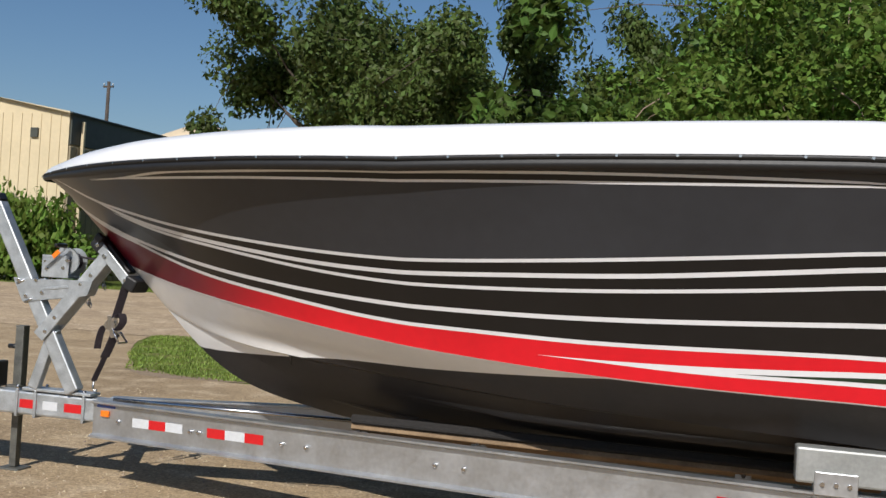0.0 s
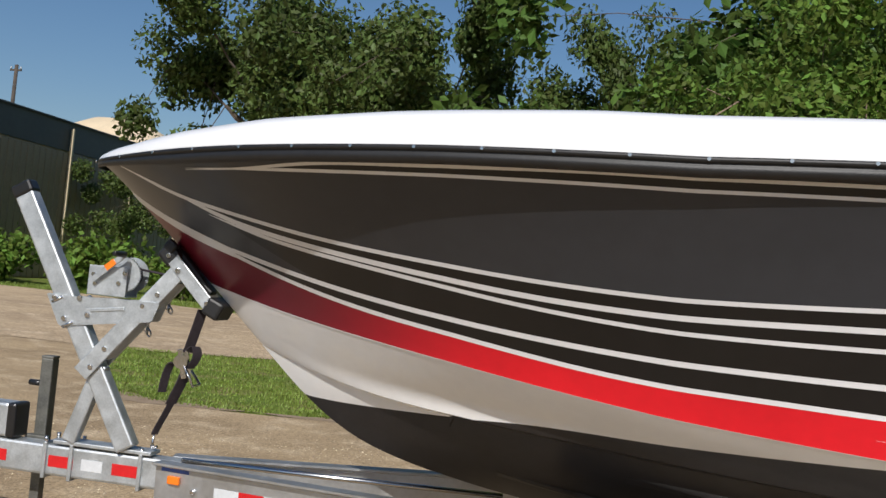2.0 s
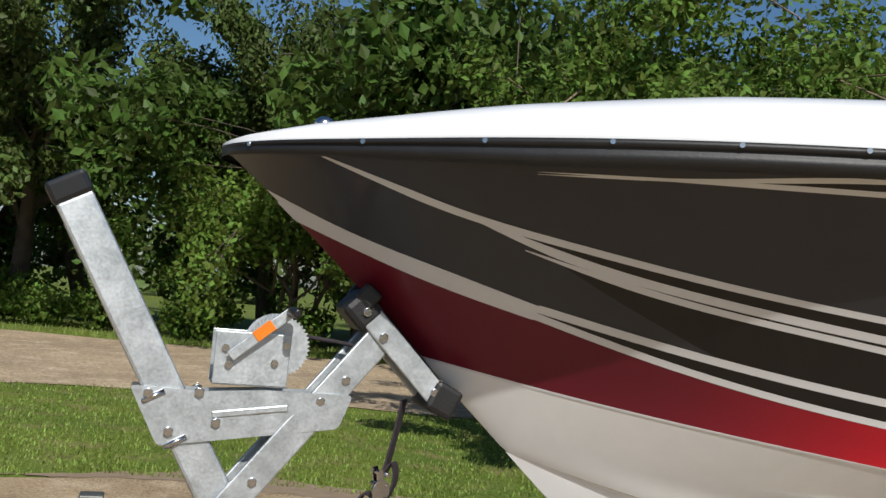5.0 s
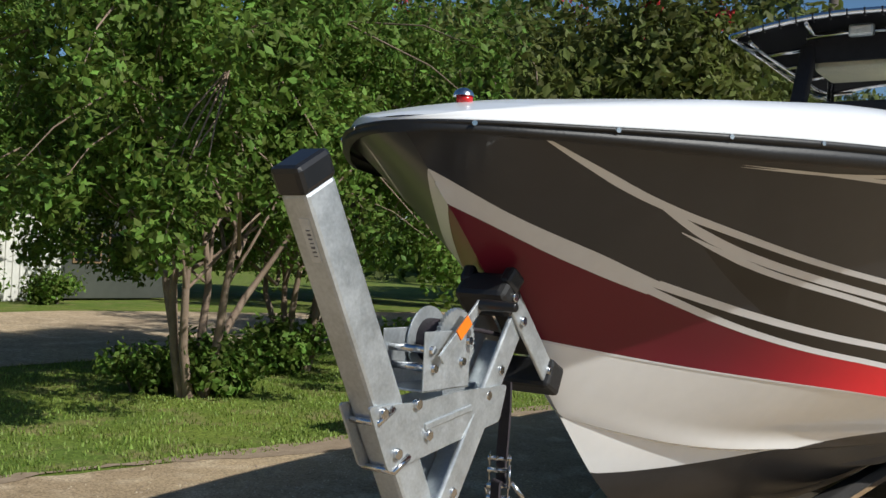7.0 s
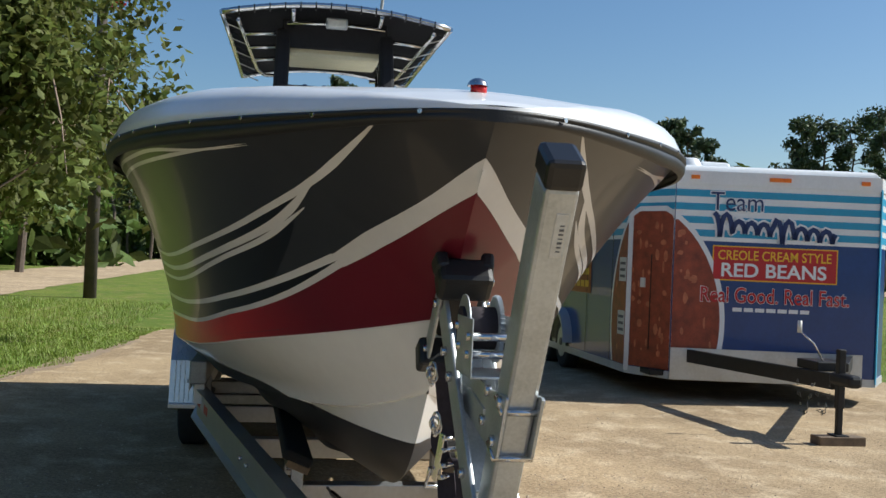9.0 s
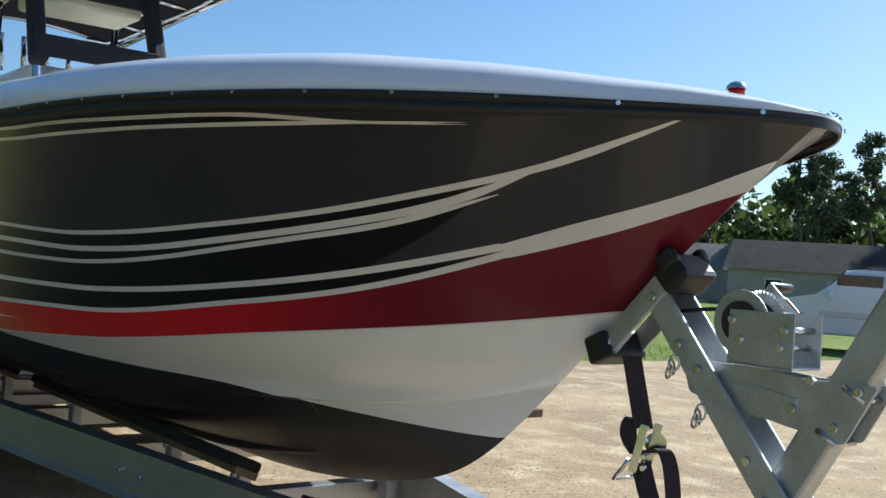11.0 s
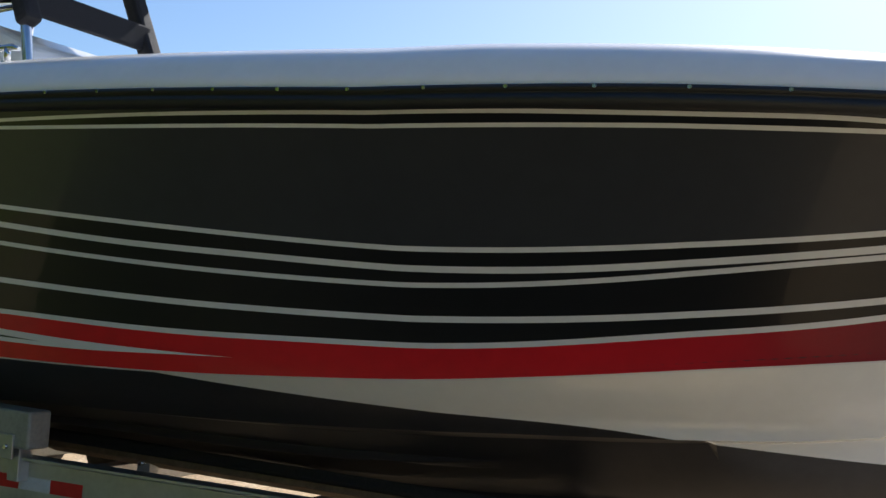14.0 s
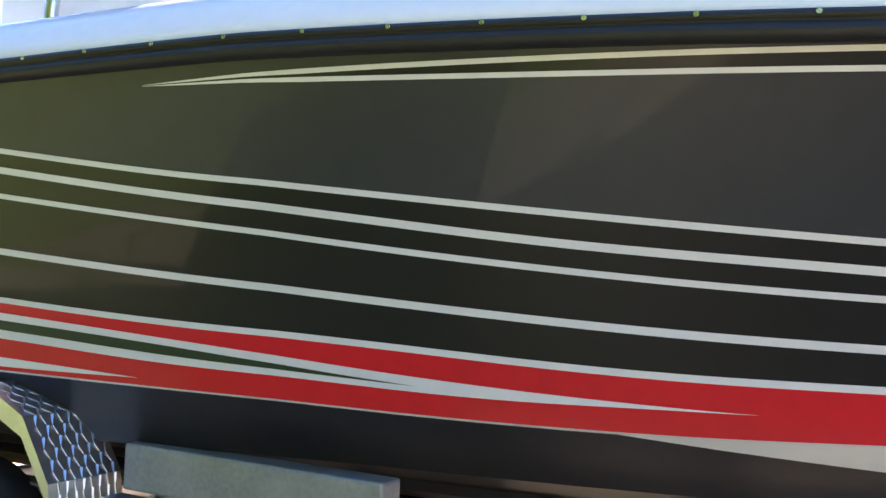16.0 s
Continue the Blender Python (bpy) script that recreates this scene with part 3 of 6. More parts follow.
# ---- boat trailer ----
bt = thing("boat_trailer", (0, 0, 0), "aluminium I-beam boat trailer with galvanised tongue and reflective tape", "trailer")
box("tongue", (-.35, 0, .435), (1.75, .1, .135), GALV, bt, .012, "galvanised tongue tube")
for x in (-.105, .02, .345):
    box("clamp", (x, 0, .435), (.018, .125, .16), GALV, bt, .004, "U-bolt clamp")
    for s in (-1, 1):
        part("bolt", cyl_data("bolt", .009, .03, STEEL, 8), bt, "", pose(x, s * .05, .525))
for x0, x1, mat in ((-.36, -.29, TAPE_RED), (-.087, .03, TAPE_RED), (.07, .17, TAPE_WHITE), (.215, .338, TAPE_RED)):
    for s in (-1, 1):
        box("reflector_tape", ((x0 + x1) / 2, s * .0512, .432), (x1 - x0, .0016, .05), mat, bt, .0004)
box("sticker", (-.62, -.0512, .44), (.12, .0016, .07), LABEL_WHITE, bt, .0004, "white maker's sticker")
box("sticker", (-.8, -.0512, .44), (.1, .0016, .06), LABEL_BLUE, bt, .0004, "blue sticker")
# beams: a vee that widens aft, then straight
BEAM_X, BEAM_Y = 4.3, .9


def ibeam(name, p0, p1, h, parent, label=""):
    """An I-beam: two flanges and a web in one mesh."""
    length = (Vector(p1) - Vector(p0)).length
    w, t = .075, .009
    prof = [(-w / 2, -h / 2), (w / 2, -h / 2), (w / 2, -h / 2 + t), (t / 2, -h / 2 + t + .012), (t / 2, h / 2 - t - .012), (w / 2, h / 2 - t), (w / 2, h / 2), (-w / 2, h / 2), (-w / 2, h / 2 - t), (-t / 2, h / 2 - t - .012), (-t / 2, -h / 2 + t + .012), (-w / 2, -h / 2 + t)]
    n = len(prof)
    verts = [(x, y, z) for x in (-length / 2, length / 2) for y, z in prof]
    faces = [tuple(range(n))[::-1], tuple(range(n, 2 * n))] + [(i, (i + 1) % n, n + (i + 1) % n, n + i) for i in range(n)]
    return part(name, mesh_data(name, verts, faces, ALU), parent, label, along(p0, p1))


for s in (-1, 1):
    ibeam("main_beam", (.44, s * .088, .40), (BEAM_X, s * BEAM_Y, .49), .205, bt, "mill-finish aluminium I-beam")
    ibeam("main_beam", (BEAM_X - .01, s * (BEAM_Y - .002), .491), (8.4, s * BEAM_Y, .50), .205, bt)
    # tape along the vee: white, red, white, then red, white, red
    d = Vector((BEAM_X - .44, s * (BEAM_Y - .088), .09)).normalized()
    m0 = along((.44, s * .088, .40), (BEAM_X, s * BEAM_Y, .49))
    half = (Vector((BEAM_X, BEAM_Y, .49)) - Vector((.44, .088, .40))).length / 2
    for a, b, mat in ((.30, .42, TAPE_WHITE), (.42, .54, TAPE_RED), (.54, .66, TAPE_WHITE), (.83, .95, TAPE_RED), (.95, 1.08, TAPE_WHITE), (1.08, 1.2, TAPE_RED), (3.5, 3.64, TAPE_RED), (3.64, 3.78, TAPE_WHITE), (3.78, 3.92, TAPE_RED)):
        part("reflector_tape", box_data("reflector_tape", (b - a, .0016, .05), mat, .0004), bt, "", m0 @ pose((a + b) / 2 - half, s * .006, .005))
    part("marker_light", box_data("marker_light", (.06, .016, .035), ORANGE, .005), bt, "orange side marker", m0 @ pose(.1 - half, s * .013, .035))
    part("decal", box_data("decal", (.14, .0016, .03), LABEL_BLUE, .0004), bt, "blue and white decal", m0 @ pose(.1 - half, s * .006, .082))
    for a in (.2, .72, .78, 1.32, 1.47, 2.2, 2.35):
        part("bolt", cyl_data("bolt", .011, .02, STEEL, 8, None, .003), bt, "", m0 @ pose(a - half, s * .012, .0, 90, 0, 0))
for x in (2.25, 3.3, 4.4, 5.6, 6.8):
    yb = .088 + (BEAM_Y - .088) * min(1, (x - .44) / (BEAM_X - .44))
    box("cross_member", (x, 0, .40), (.08, 2 * yb - .02, .10), ALU, bt, .004, "aluminium cross member")
tube("brake_line", [(.5, .03, .45), (1.4, .1, .43), (2.2, .2, .44)], .006, PLASTIC_BLACK, bt)
tube("brake_line", [(.52, -.02, .505), (1.2, .06, .5), (1.9, .2, .49)], .012, STEEL, bt, 8, "bright conduit inside the vee")


def hull_bottom_z(x, y):
    yc_, zc_ = chine(x)
    kz = min(float(_keel(x)), float(zc_))
    t = min(1, abs(y) / max(float(yc_), 1e-3))
    return float(fair(x, kz + (float(zc_) - kz) * t - float(belly(x, t))))


for s in (-1, 1):
    pts_b = [(x, s * (.33 + .03 * (x - 2)), min(.565 + .004 * (x - 2), hull_bottom_z(x, .33 + .03 * (x - 2)) - .04)) for x in np.linspace(2.1, 7.6, 10)]
    for a, b in ((0, 4), (5, 9)):
        p0, p1 = pts_b[a], pts_b[b]
        bar("bunk", (p0[0], p0[1], p0[2] + .015), (p1[0], p1[1], p1[2] + .015), .13, .045, CARPET, bt, .012, "carpeted bunk board", roll=s * 22)
        bar("bunk_board", (p0[0], p0[1], p0[2] - .02), (p1[0], p1[1], p1[2] - .02), .1, .03, TIMBER, bt, .004, "bare timber under the carpet", roll=s * 22)
    for i in (0, 1, 3, 5, 7, 8):
        x, y, z = pts_b[i]
        box("bunk_bracket", (x + .04, y, (z + .42) / 2 - .02), (.07, .05, max(.06, z - .42 + .04)), GALV, bt, .004, "bunk bracket")
        part("bolt", cyl_data("bolt", .01, .09, STEEL, 8), bt, "", pose(x + .04, y, z - .03, 90, 0, 0))
    # second beam on each side ahead of the fender, a bunk carrier
    carrier_from = 4.15 if s < 0 else 4.03
    box("carrier_beam", ((carrier_from + 4.92) / 2, s * .885, .695), (4.92 - carrier_from, .1, .14), ALU_DULL, bt, .01, "dull aluminium bunk carrier beam")
    box("carrier_plate", (carrier_from + .15, s * .939, .63), (.16, .01, .09), ALU, bt, .003, "bolted bracket plate")
    for dx in (-.05, 0, .05):
        part("bolt", cyl_data("bolt", .009, .016, STEEL, 8), bt, "", pose(carrier_from + .15 + dx, s * .947, .63, 90, 0, 0))
    box("carrier_foot", (carrier_from + .1, s * .88, .58), (.06, .06, .16), ALU, bt, .003)
    # fender of tread plate over two wheels
    fp = [(4.95, .37), (5.0, .66), (5.12, .84), (5.3, .92), (6.66, .92), (6.86, .84), (6.98, .66), (7.04, .37)]
    fv, ff = [], []
    for (x, z) in fp:
        for y in (.86, 1.14):
            fv.append((x, s * y, z))
    for (x, z) in fp:
        fv.append((x, s * 1.14, z - .06))
    nfp = len(fp)
    for i in range(nfp - 1):
        q = (2 * i, 2 * i + 2, 2 * i + 3, 2 * i + 1)
        ff.append(q if s > 0 else q[::-1])
        q = (2 * i + 1, 2 * i + 3, 2 * nfp + i + 1, 2 * nfp + i)
        ff.append(q if s > 0 else q[::-1])
    part("fender", mesh_data("fender", fv, ff, PLATE), bt, "polished tread-plate fender")
    lug = box_data("tread_lug", (.034, .011, .004), PLATE, .0018, 1)
    for i in range(3):
        (xa, za), (xb_, zb_) = fp[i], fp[i + 1]
        ln = math.hypot(xb_ - xa, zb_ - za)
        ang = -math.degrees(math.atan2(zb_ - za, xb_ - xa))
        for r in range(int(ln / .032)):
            for c in range(8):
                f = (r + .5) / max(1, int(ln / .032))
                part("tread_lug", lug, bt, "", pose(xa + (xb_ - xa) * f, s * (.885 + .031 * c), za + (zb_ - za) * f, 0, ang, 45 if (r + c) % 2 else -45))
    box("fender_step", (4.95, s * 1.0, .36), (.09, .28, .035), PLATE, bt, .006, "bright fender step")
    for x in (5.5, 6.44):
        wheel = part("wheel", tube_data("wheel", [(0, -.09, 0), (0, .09, 0)], .31, TYRE_MAT, 32), bt, "black trailer tyre on a steel rim", pose(x, s * 1.0, .33))
        part("rim", cyl_data("rim", .19, .19, GALV, 24, None, .01), wheel, "galvanised spoked rim", pose(0, 0, 0, 90, 0, 0))
        part("hub_cap", cyl_data("hub_cap", .06, .05, STEEL, 16, .045), wheel, "", pose(0, s * .1, 0, -90 * s, 0, 0))
        part("tread", tube_data("tread", [(0, -.1, 0), (0, -.075, 0), (0, .075, 0), (0, .1, 0)], [.285, .33, .33, .285], TYRE_MAT, 32), wheel, "tyre tread")
box("axle", (5.5, 0, .33), (.07, 1.8, .07), GALV, bt, .006)
box("axle", (6.44, 0, .33), (.07, 1.8, .07), GALV, bt, .006)

# coupler with its actuator box
coup = thing("trailer_coupler", (-1.25, 0, .5), "galvanised brake coupler with a black end cover on the tongue", "coupler")
box("housing", (.62, 0, .085), (.66, .11, .15), GALV, coup, .012, "galvanised housing")
box("end_cover", (.965, 0, .085), (.045, .118, .155), PLASTIC_BLACK, coup, .012, "black rubber end cover")
for x in (.4, .55):
    part("cap", cyl_data("cap", .03, .02, PLASTIC_BLACK, 16, .026), coup, "black filler cap", pose(x, 0, .168))
part("bolt", cyl_data("bolt", .012, .02, STEEL, 8), coup, "", pose(.75, -.057, .1, 90, 0, 0))
box("nose", (.16, 0, .03), (.34, .1, .1), GALV, coup, .03, "coupler nose")

# tongue jack
jack = thing("tongue_jack", (-.225, .115, 0), "weathered square tongue jack with a foot plate and crank", "jack")
box("outer_tube", (0, 0, .60), (.058, .058, .52), GALV_DULL, jack, .006)
box("inner_tube", (0, 0, .2), (.046, .046, .36), GALV_DULL, jack, .004)
box("foot_plate", (0, 0, .008), (.15, .13, .016), GALV_DULL, jack, .004)
box("mount", (0, -.045, .435), (.1, .04, .16), GALV_DULL, jack, .005)
part("crank_stub", cyl_data("crank_stub", .014, .07, PLASTIC_BLACK, 12), jack, "", pose(-.055, 0, .74, 0, 90, 0))
box("cap", (0, 0, .865), (.06, .06, .012), GALV_DULL, jack, .004)

# winch stand
stand = thing("winch_stand", (.012, -.012, .508), "galvanised winch stand with a tall black-capped post and bow roller arm", "winch stand")
PY = -.033
P_TOP, P_FOOT = Vector((-.342, PY, 1.085)), Vector((.265, PY, .02))
pd = (P_TOP - P_FOOT).normalized()
bar("post", P_FOOT, P_TOP, .066, .09, GALV, stand, .009, "tall square galvanised post")
bar("post_cap", P_TOP - pd * .005, P_TOP + pd * .055, .074, .1, PLASTIC_BLACK, stand, .012, "black plastic end cap")
mpost = along(P_FOOT, P_TOP)
plen = (P_TOP - P_FOOT).length
part("label_plate", box_data("label_plate", (.092, .023, .0016), LABEL_WHITE, .0004), stand, "white barcode sticker", mpost @ pose(plen / 2 - .095, .008, -.0457))
for k in range(7):
    part("barcode", box_data("barcode", (.002 + .0012 * (k % 3), .009, .0012), INK, .0002), stand, "", mpost @ pose(plen / 2 - .127 + .009 * k, .011, -.0469))
bar("rear_leg", (-.01, PY, .02), (.105, PY, .37), .05, .065, GALV, stand, .008, "short back leg")
box("base_plate", (.15, 0, .012), (.46, .1, .018), GALV, stand, .004)
for s in (-1, 1):
    # side plate: post to arm
    sp = bmesh.new()
    outline = [(-.175, .66), (-.10, .52), (.33, .58), (.36, .665), (.14, .665), (.0, .655)]
    va = [sp.verts.new((x, PY + s * .034, z)) for x, z in outline]
    vb = [sp.verts.new((x, PY + s * .04, z)) for x, z in outline]
    kk = len(outline)
    sp.faces.new(va)
    sp.faces.new(vb[::-1])
    for i in range(kk):
        sp.faces.new((va[i], va[(i + 1) % kk], vb[(i + 1) % kk], vb[i]))
    bmesh.ops.bevel(sp, geom=[e for e in sp.edges if abs(e.verts[0].co.y - e.verts[1].co.y) > .004], offset=.012, segments=3, affect="EDGES", profile=.5)
    part("side_plate", bm_data("side_plate", sp, GALV), stand, "bolted galvanised side plate")
    bar("rib", (.02, PY + s * .0415, .6), (.2, PY + s * .0415, .625), .006, .016, GALV, stand, .003)
    # arm and roller bracket
    bar("arm", (.03, PY + s * .048, .325), (.425, -.005 + s * .047, .815), .012, .075, GALV, stand, .004, "galvanised arm bar")
    bar("roller_plate", (.365, -.005 + s * .058, .89), (.60, -.005 + s * .058, .655), .01, .06, GALV, stand, .004, "roller bracket plate")
    for x, z in ((-.131, .644), (-.077, .556), (-.014, .652), (.031, .582), (.28, .645), (.075, .36), (.13, .444), (.34, .7), (.377, .875), (.425, .815), (.572, .684)):
        y = PY + s * .043 if x < .06 and z > .5 else PY * (1 - x / .43) + s * .056
        if x > .36:
            y = -.005 + s * .066
        part("bolt", cyl_data("bolt", .0125, .014, STEEL, 6, None, .002), stand, "", pose(x, y, z, 90, 0, 0))
for z_ in (.65, .545):
    p = P_FOOT + pd * ((z_ - .02) / pd.z)
    u = pd.cross(Vector((0, 1, 0))).normalized()
    if u.x > 0:
        u = -u
    pts_u = [p + Vector((0, dy, 0)) + u * du for dy, du in ((-.04, .0), (-.04, .051), (.04, .051), (.04, .0))]
    tube("u_bolt", pts_u, .008, STEEL, stand, 8)
bar("cross_web", (.13, -.025, .40), (.42, -.008, .76), .08, .01, GALV, stand, .003)
# bow rollers
part("lower_roller", box_data("lower_roller", (.08, .158, .08), RUBBER, .012, 2), stand, "black square rubber bow roller", pose(.6, 0, .665, 0, 25, 0))
# added dark bar: stands in for shade in the gap between the roller plates
bar("gap_shade", (.40, 0, .895), (.57, 0, .725), .07, .025, RUBBER, stand, .01, "dark bar standing in for the shadowed gap between the roller plates")
part("bow_stop", box_data("bow_stop", (.085, .14, .082), RUBBER, .016, 2), stand, "black rubber bow stop block", pose(.372, 0, .878, 0, 45, 0))
for s in (-1, 1):
    part("stop_ear", box_data("stop_ear", (.055, .034, .05), RUBBER, .01, 2), stand, "", pose(.38, s * .06, .915, 0, 38, s * 10))
# spring clips hanging from the arm
for x, z in ((.325, .655), (.235, .545)):
    for k in range(3):
        ring_pts = [(.012 * math.cos(q), 0, .02 * math.sin(q)) for q in np.linspace(0, 6.283, 13)]
        part("clip", tube_data("clip", ring_pts, .0035, STEEL, 6), stand, "", pose(x + .008 * k, .078, z - .012 * k, 0, 20 * k, 35 + 60 * k))

winch = thing("hand_winch", (.03, -.024, 1.18), "galvanised hand winch with a toothed gear and orange-marked crank", "winch")
for s in (-1, 1):
    box("side_frame", (.085, s * .055, .065), (.18, .004, .13), GALV, winch, .002, "galvanised side frame")
box("floor_plate", (.085, 0, .003), (.18, .114, .006), GALV, winch, .002)
for x, z in ((.02, .09), (.03, .05), (.14, .06), (.165, .105)):
    part("spindle", cyl_data("spindle", .009, .13, STEEL, 12), winch, "", pose(x, 0, z, 90, 0, 0))
gear = bmesh.new()
ring = []
NT = 44
for k in range(NT * 2):
    r = .078 if k % 2 else .071
    t = math.pi * k / NT
    ring.append((r * math.cos(t), r * math.sin(t)))
va = [gear.verts.new((x, -.005, z)) for x, z in ring]
vb = [gear.verts.new((x, .005, z)) for x, z in ring]
gear.faces.new(va)
gear.faces.new(vb[::-1])
for i in range(len(ring)):
    gear.faces.new((va[i], va[(i + 1) % len(ring)], vb[(i + 1) % len(ring)], vb[i]))
part("gear", bm_data("gear", gear, GALV), winch, "toothed drive gear", pose(.15, -.03, .1))
part("drum", cyl_data("drum", .05, .08, STRAP_MAT, 24), winch, "strap wound on the drum", pose(.15, .015, .1, 90, 0, 0))
part("drum_flange", cyl_data("drum_flange", .078, .004, GALV, 28), winch, "", pose(.15, .045, .1, 90, 0, 0))
bar("crank", (.03, -.076, .07), (.17, -.082, .19), .006, .026, GALV, winch, .002, "flat crank handle")
bar("crank_mark", (.085, -.0822, .1205), (.125, -.0838, .155), .004, .027, ORANGE, winch, .001, "orange marking")
part("crank_knob", cyl_data("crank_knob", .014, .095, PLASTIC_BLACK, 14, .011, .004), winch, "black grip", pose(.168, -.13, .188, 90, 0, 0))
tube("winch_strap", [(.19, .0, .13), (.3, 0, .12), (.44, 0, .10)], .006, STRAP_MAT, winch, 6, "taut winch strap")

strap = thing("tie_down_strap", (.46, -.01, .5), "dark ratchet tie-down strap hooked to the tongue", "strap")


def web(name, pts, w, parent, label="", side=(0, 1, 0)):
    if len(pts) > 2:
        ts = np.arange(len(pts), dtype=float)
        curves = [spline(ts, [p[i] for p in pts]) for i in range(3)]
        pts = [tuple(float(c(t)) for c in curves) for t in np.linspace(0, len(pts) - 1, 5 * len(pts))]
    sv = Vector(side) * w / 2
    verts, faces = [], []
    for i, p in enumerate(pts):
        p = Vector(p)
        d = (Vector(pts[min(i + 1, len(pts) - 1)]) - Vector(pts[max(i - 1, 0)])).normalized()
        nrm = d.cross(Vector(side)).normalized() * .0025
        verts += [p - sv - nrm, p + sv - nrm, p + sv + nrm, p - sv + nrm]
    for i in range(len(pts) - 1):
        for k_ in range(4):
            faces.append((4 * i + k_, 4 * i + (k_ + 1) % 4, 4 * i + 4 + (k_ + 1) % 4, 4 * i + 4 + k_))
    faces += [(3, 2, 1, 0), tuple(4 * (len(pts) - 1) + k_ for k_ in range(4))]
    return part(name, mesh_data(name, verts, faces, STRAP_MAT), parent, label)


SD = (.5, .866, 0)
web("webbing", [(.07, .02, .66), (.055, .01, .58), (.03, 0, .47)], .052, strap, "dark webbing", SD)
web("webbing", [(.02, 0, .38), (-.02, -.01, .24), (-.06, -.01, .15), (-.08, -.01, .1)], .034, strap, "", SD)
for s in (-1, 1):
    box("ratchet_plate", (.02, s * .028, .42), (.022, .004, .13), STEEL, strap, .002, "zinc ratchet frame", (0, -12, 30))
for z in (.37, .4, .44, .47):
    part("ratchet_bar", cyl_data("ratchet_bar", .007, .06, STEEL, 10), strap, "", pose(.02, 0, z, 90, 0, 30))
part("ratchet_wheel", cyl_data("ratchet_wheel", .03, .005, STEEL, 16), strap, "", pose(.015, -.034, .43, 90, 0, 30))
tube("ratchet_handle", [(.035, -.03, .41), (.075, -.05, .36), (.08, -.03, .33), (.08, .05, .33), (.035, .045, .39)], .006, STEEL, strap, 8, "bright ratchet handle")
web("loose_tail", [(.03, 0, .47), (.055, .015, .495), (.065, .02, .45), (.04, .005, .4)], .046, strap, "folded strap tail", SD)
web("loose_tail", [(.01, -.01, .41), (-.025, -.02, .42), (-.045, -.03, .37), (-.055, -.035, .29)], .042, strap, "loose strap tail", SD)
web("loose_tail", [(.03, 0, .37), (.005, .0, .31), (-.02, -.01, .24)], .055, strap, "", SD)
tube("hook", [(-.08, -.01, .1), (-.085, -.01, .06), (-.075, -.01, .04), (-.06, -.01, .05)], .006, STEEL, strap, 8, "steel hook")
tube("bow_eye", [(.165, .01, .66), (.19, .01, .69)], .012, STEEL, strap, 8)


# ---- ground: grass to the horizon, a gravel lot, a lane ----
def ground_material(name, colours, scales, bump, rough=.95):
    """Three colours mixed by noise at three scales, with fine relief."""
    mat = bpy.data.materials.new(name)
    mat.use_nodes = True
    n, l = mat.node_tree.nodes, mat.node_tree.links
    bsdf = n["Principled BSDF"]
    bsdf.inputs["Roughness"].default_value = rough
    bsdf.inputs["Specular IOR Level"].default_value = .15
    coord = n.new("ShaderNodeTexCoord")

    def noise_tex(scale, detail=6):
        t = n.new("ShaderNodeTexNoise")
        t.inputs["Scale"].default_value, t.inputs["Detail"].default_value = scale, detail
        l.new(coord.outputs["Object"], t.inputs["Vector"])
        return t.outputs[0]

    def mixed(fac, lo, hi, a, b):
        mr = n.new("ShaderNodeMapRange")
        mr.inputs[1].default_value, mr.inputs[2].default_value = lo, hi
        l.new(fac, mr.inputs[0])
        m = n.new("ShaderNodeMix")
        m.data_type = "RGBA"
        l.new(mr.outputs[0], m.inputs[0])
        for sock, c in ((m.inputs[6], a), (m.inputs[7], b)):
            if isinstance(c, tuple):
                sock.default_value = (*c, 1)
            else:
                l.new(c, sock)
        return m.outputs[2]
    base = mixed(noise_tex(scales[0]), .4, .6, colours[0], colours[1])
    base = mixed(noise_tex(scales[1]), .5, .68, base, colours[2])
    speck = n.new("ShaderNodeTexVoronoi")
    speck.inputs["Scale"].default_value = scales[2]
    l.new(coord.outputs["Object"], speck.inputs["Vector"])
    hsv = n.new("ShaderNodeHueSaturation")
    mr = n.new("ShaderNodeMapRange")
    mr.inputs[3].default_value, mr.inputs[4].default_value = .62, 1.38
    l.new(speck.outputs["Color"], mr.inputs[0])
    l.new(mr.outputs[0], hsv.inputs["Value"])
    l.new(base, hsv.inputs["Color"])
    l.new(hsv.outputs[0], bsdf.inputs["Base Color"])
    bn = n.new("ShaderNodeBump")
    bn.inputs["Strength"].default_value, bn.inputs["Distance"].default_value = bump, .02
    l.new(noise_tex(scales[2] * .7, 3), bn.inputs["Height"])
    l.new(bn.outputs[0], bsdf.inputs["Normal"])
    return mat


GRASS = ground_material("lawn", ((.15, .19, .034), (.105, .155, .028), (.2, .185, .07)), (.5, 2.2, 45), .9)
GRAVEL = ground_material("gravel_lot", ((.39, .292, .18), (.29, .214, .132), (.46, .36, .24)), (.7, 3.0, 75), .3)
LANE = ground_material("dusty_lane", ((.44, .335, .22), (.35, .265, .178), (.51, .4, .278)), (.4, 2.0, 30), .4)
BLADE = material("grass_blade", (.21, .28, .048), .6, vary=.3, scale=2, random_tint=.35, island=True, translucent=.3)
SOIL = material("bare_soil", (.23, .165, .105), .95, second=(.31, .235, .16), scale=9, bump=.5, bump_scale=60)


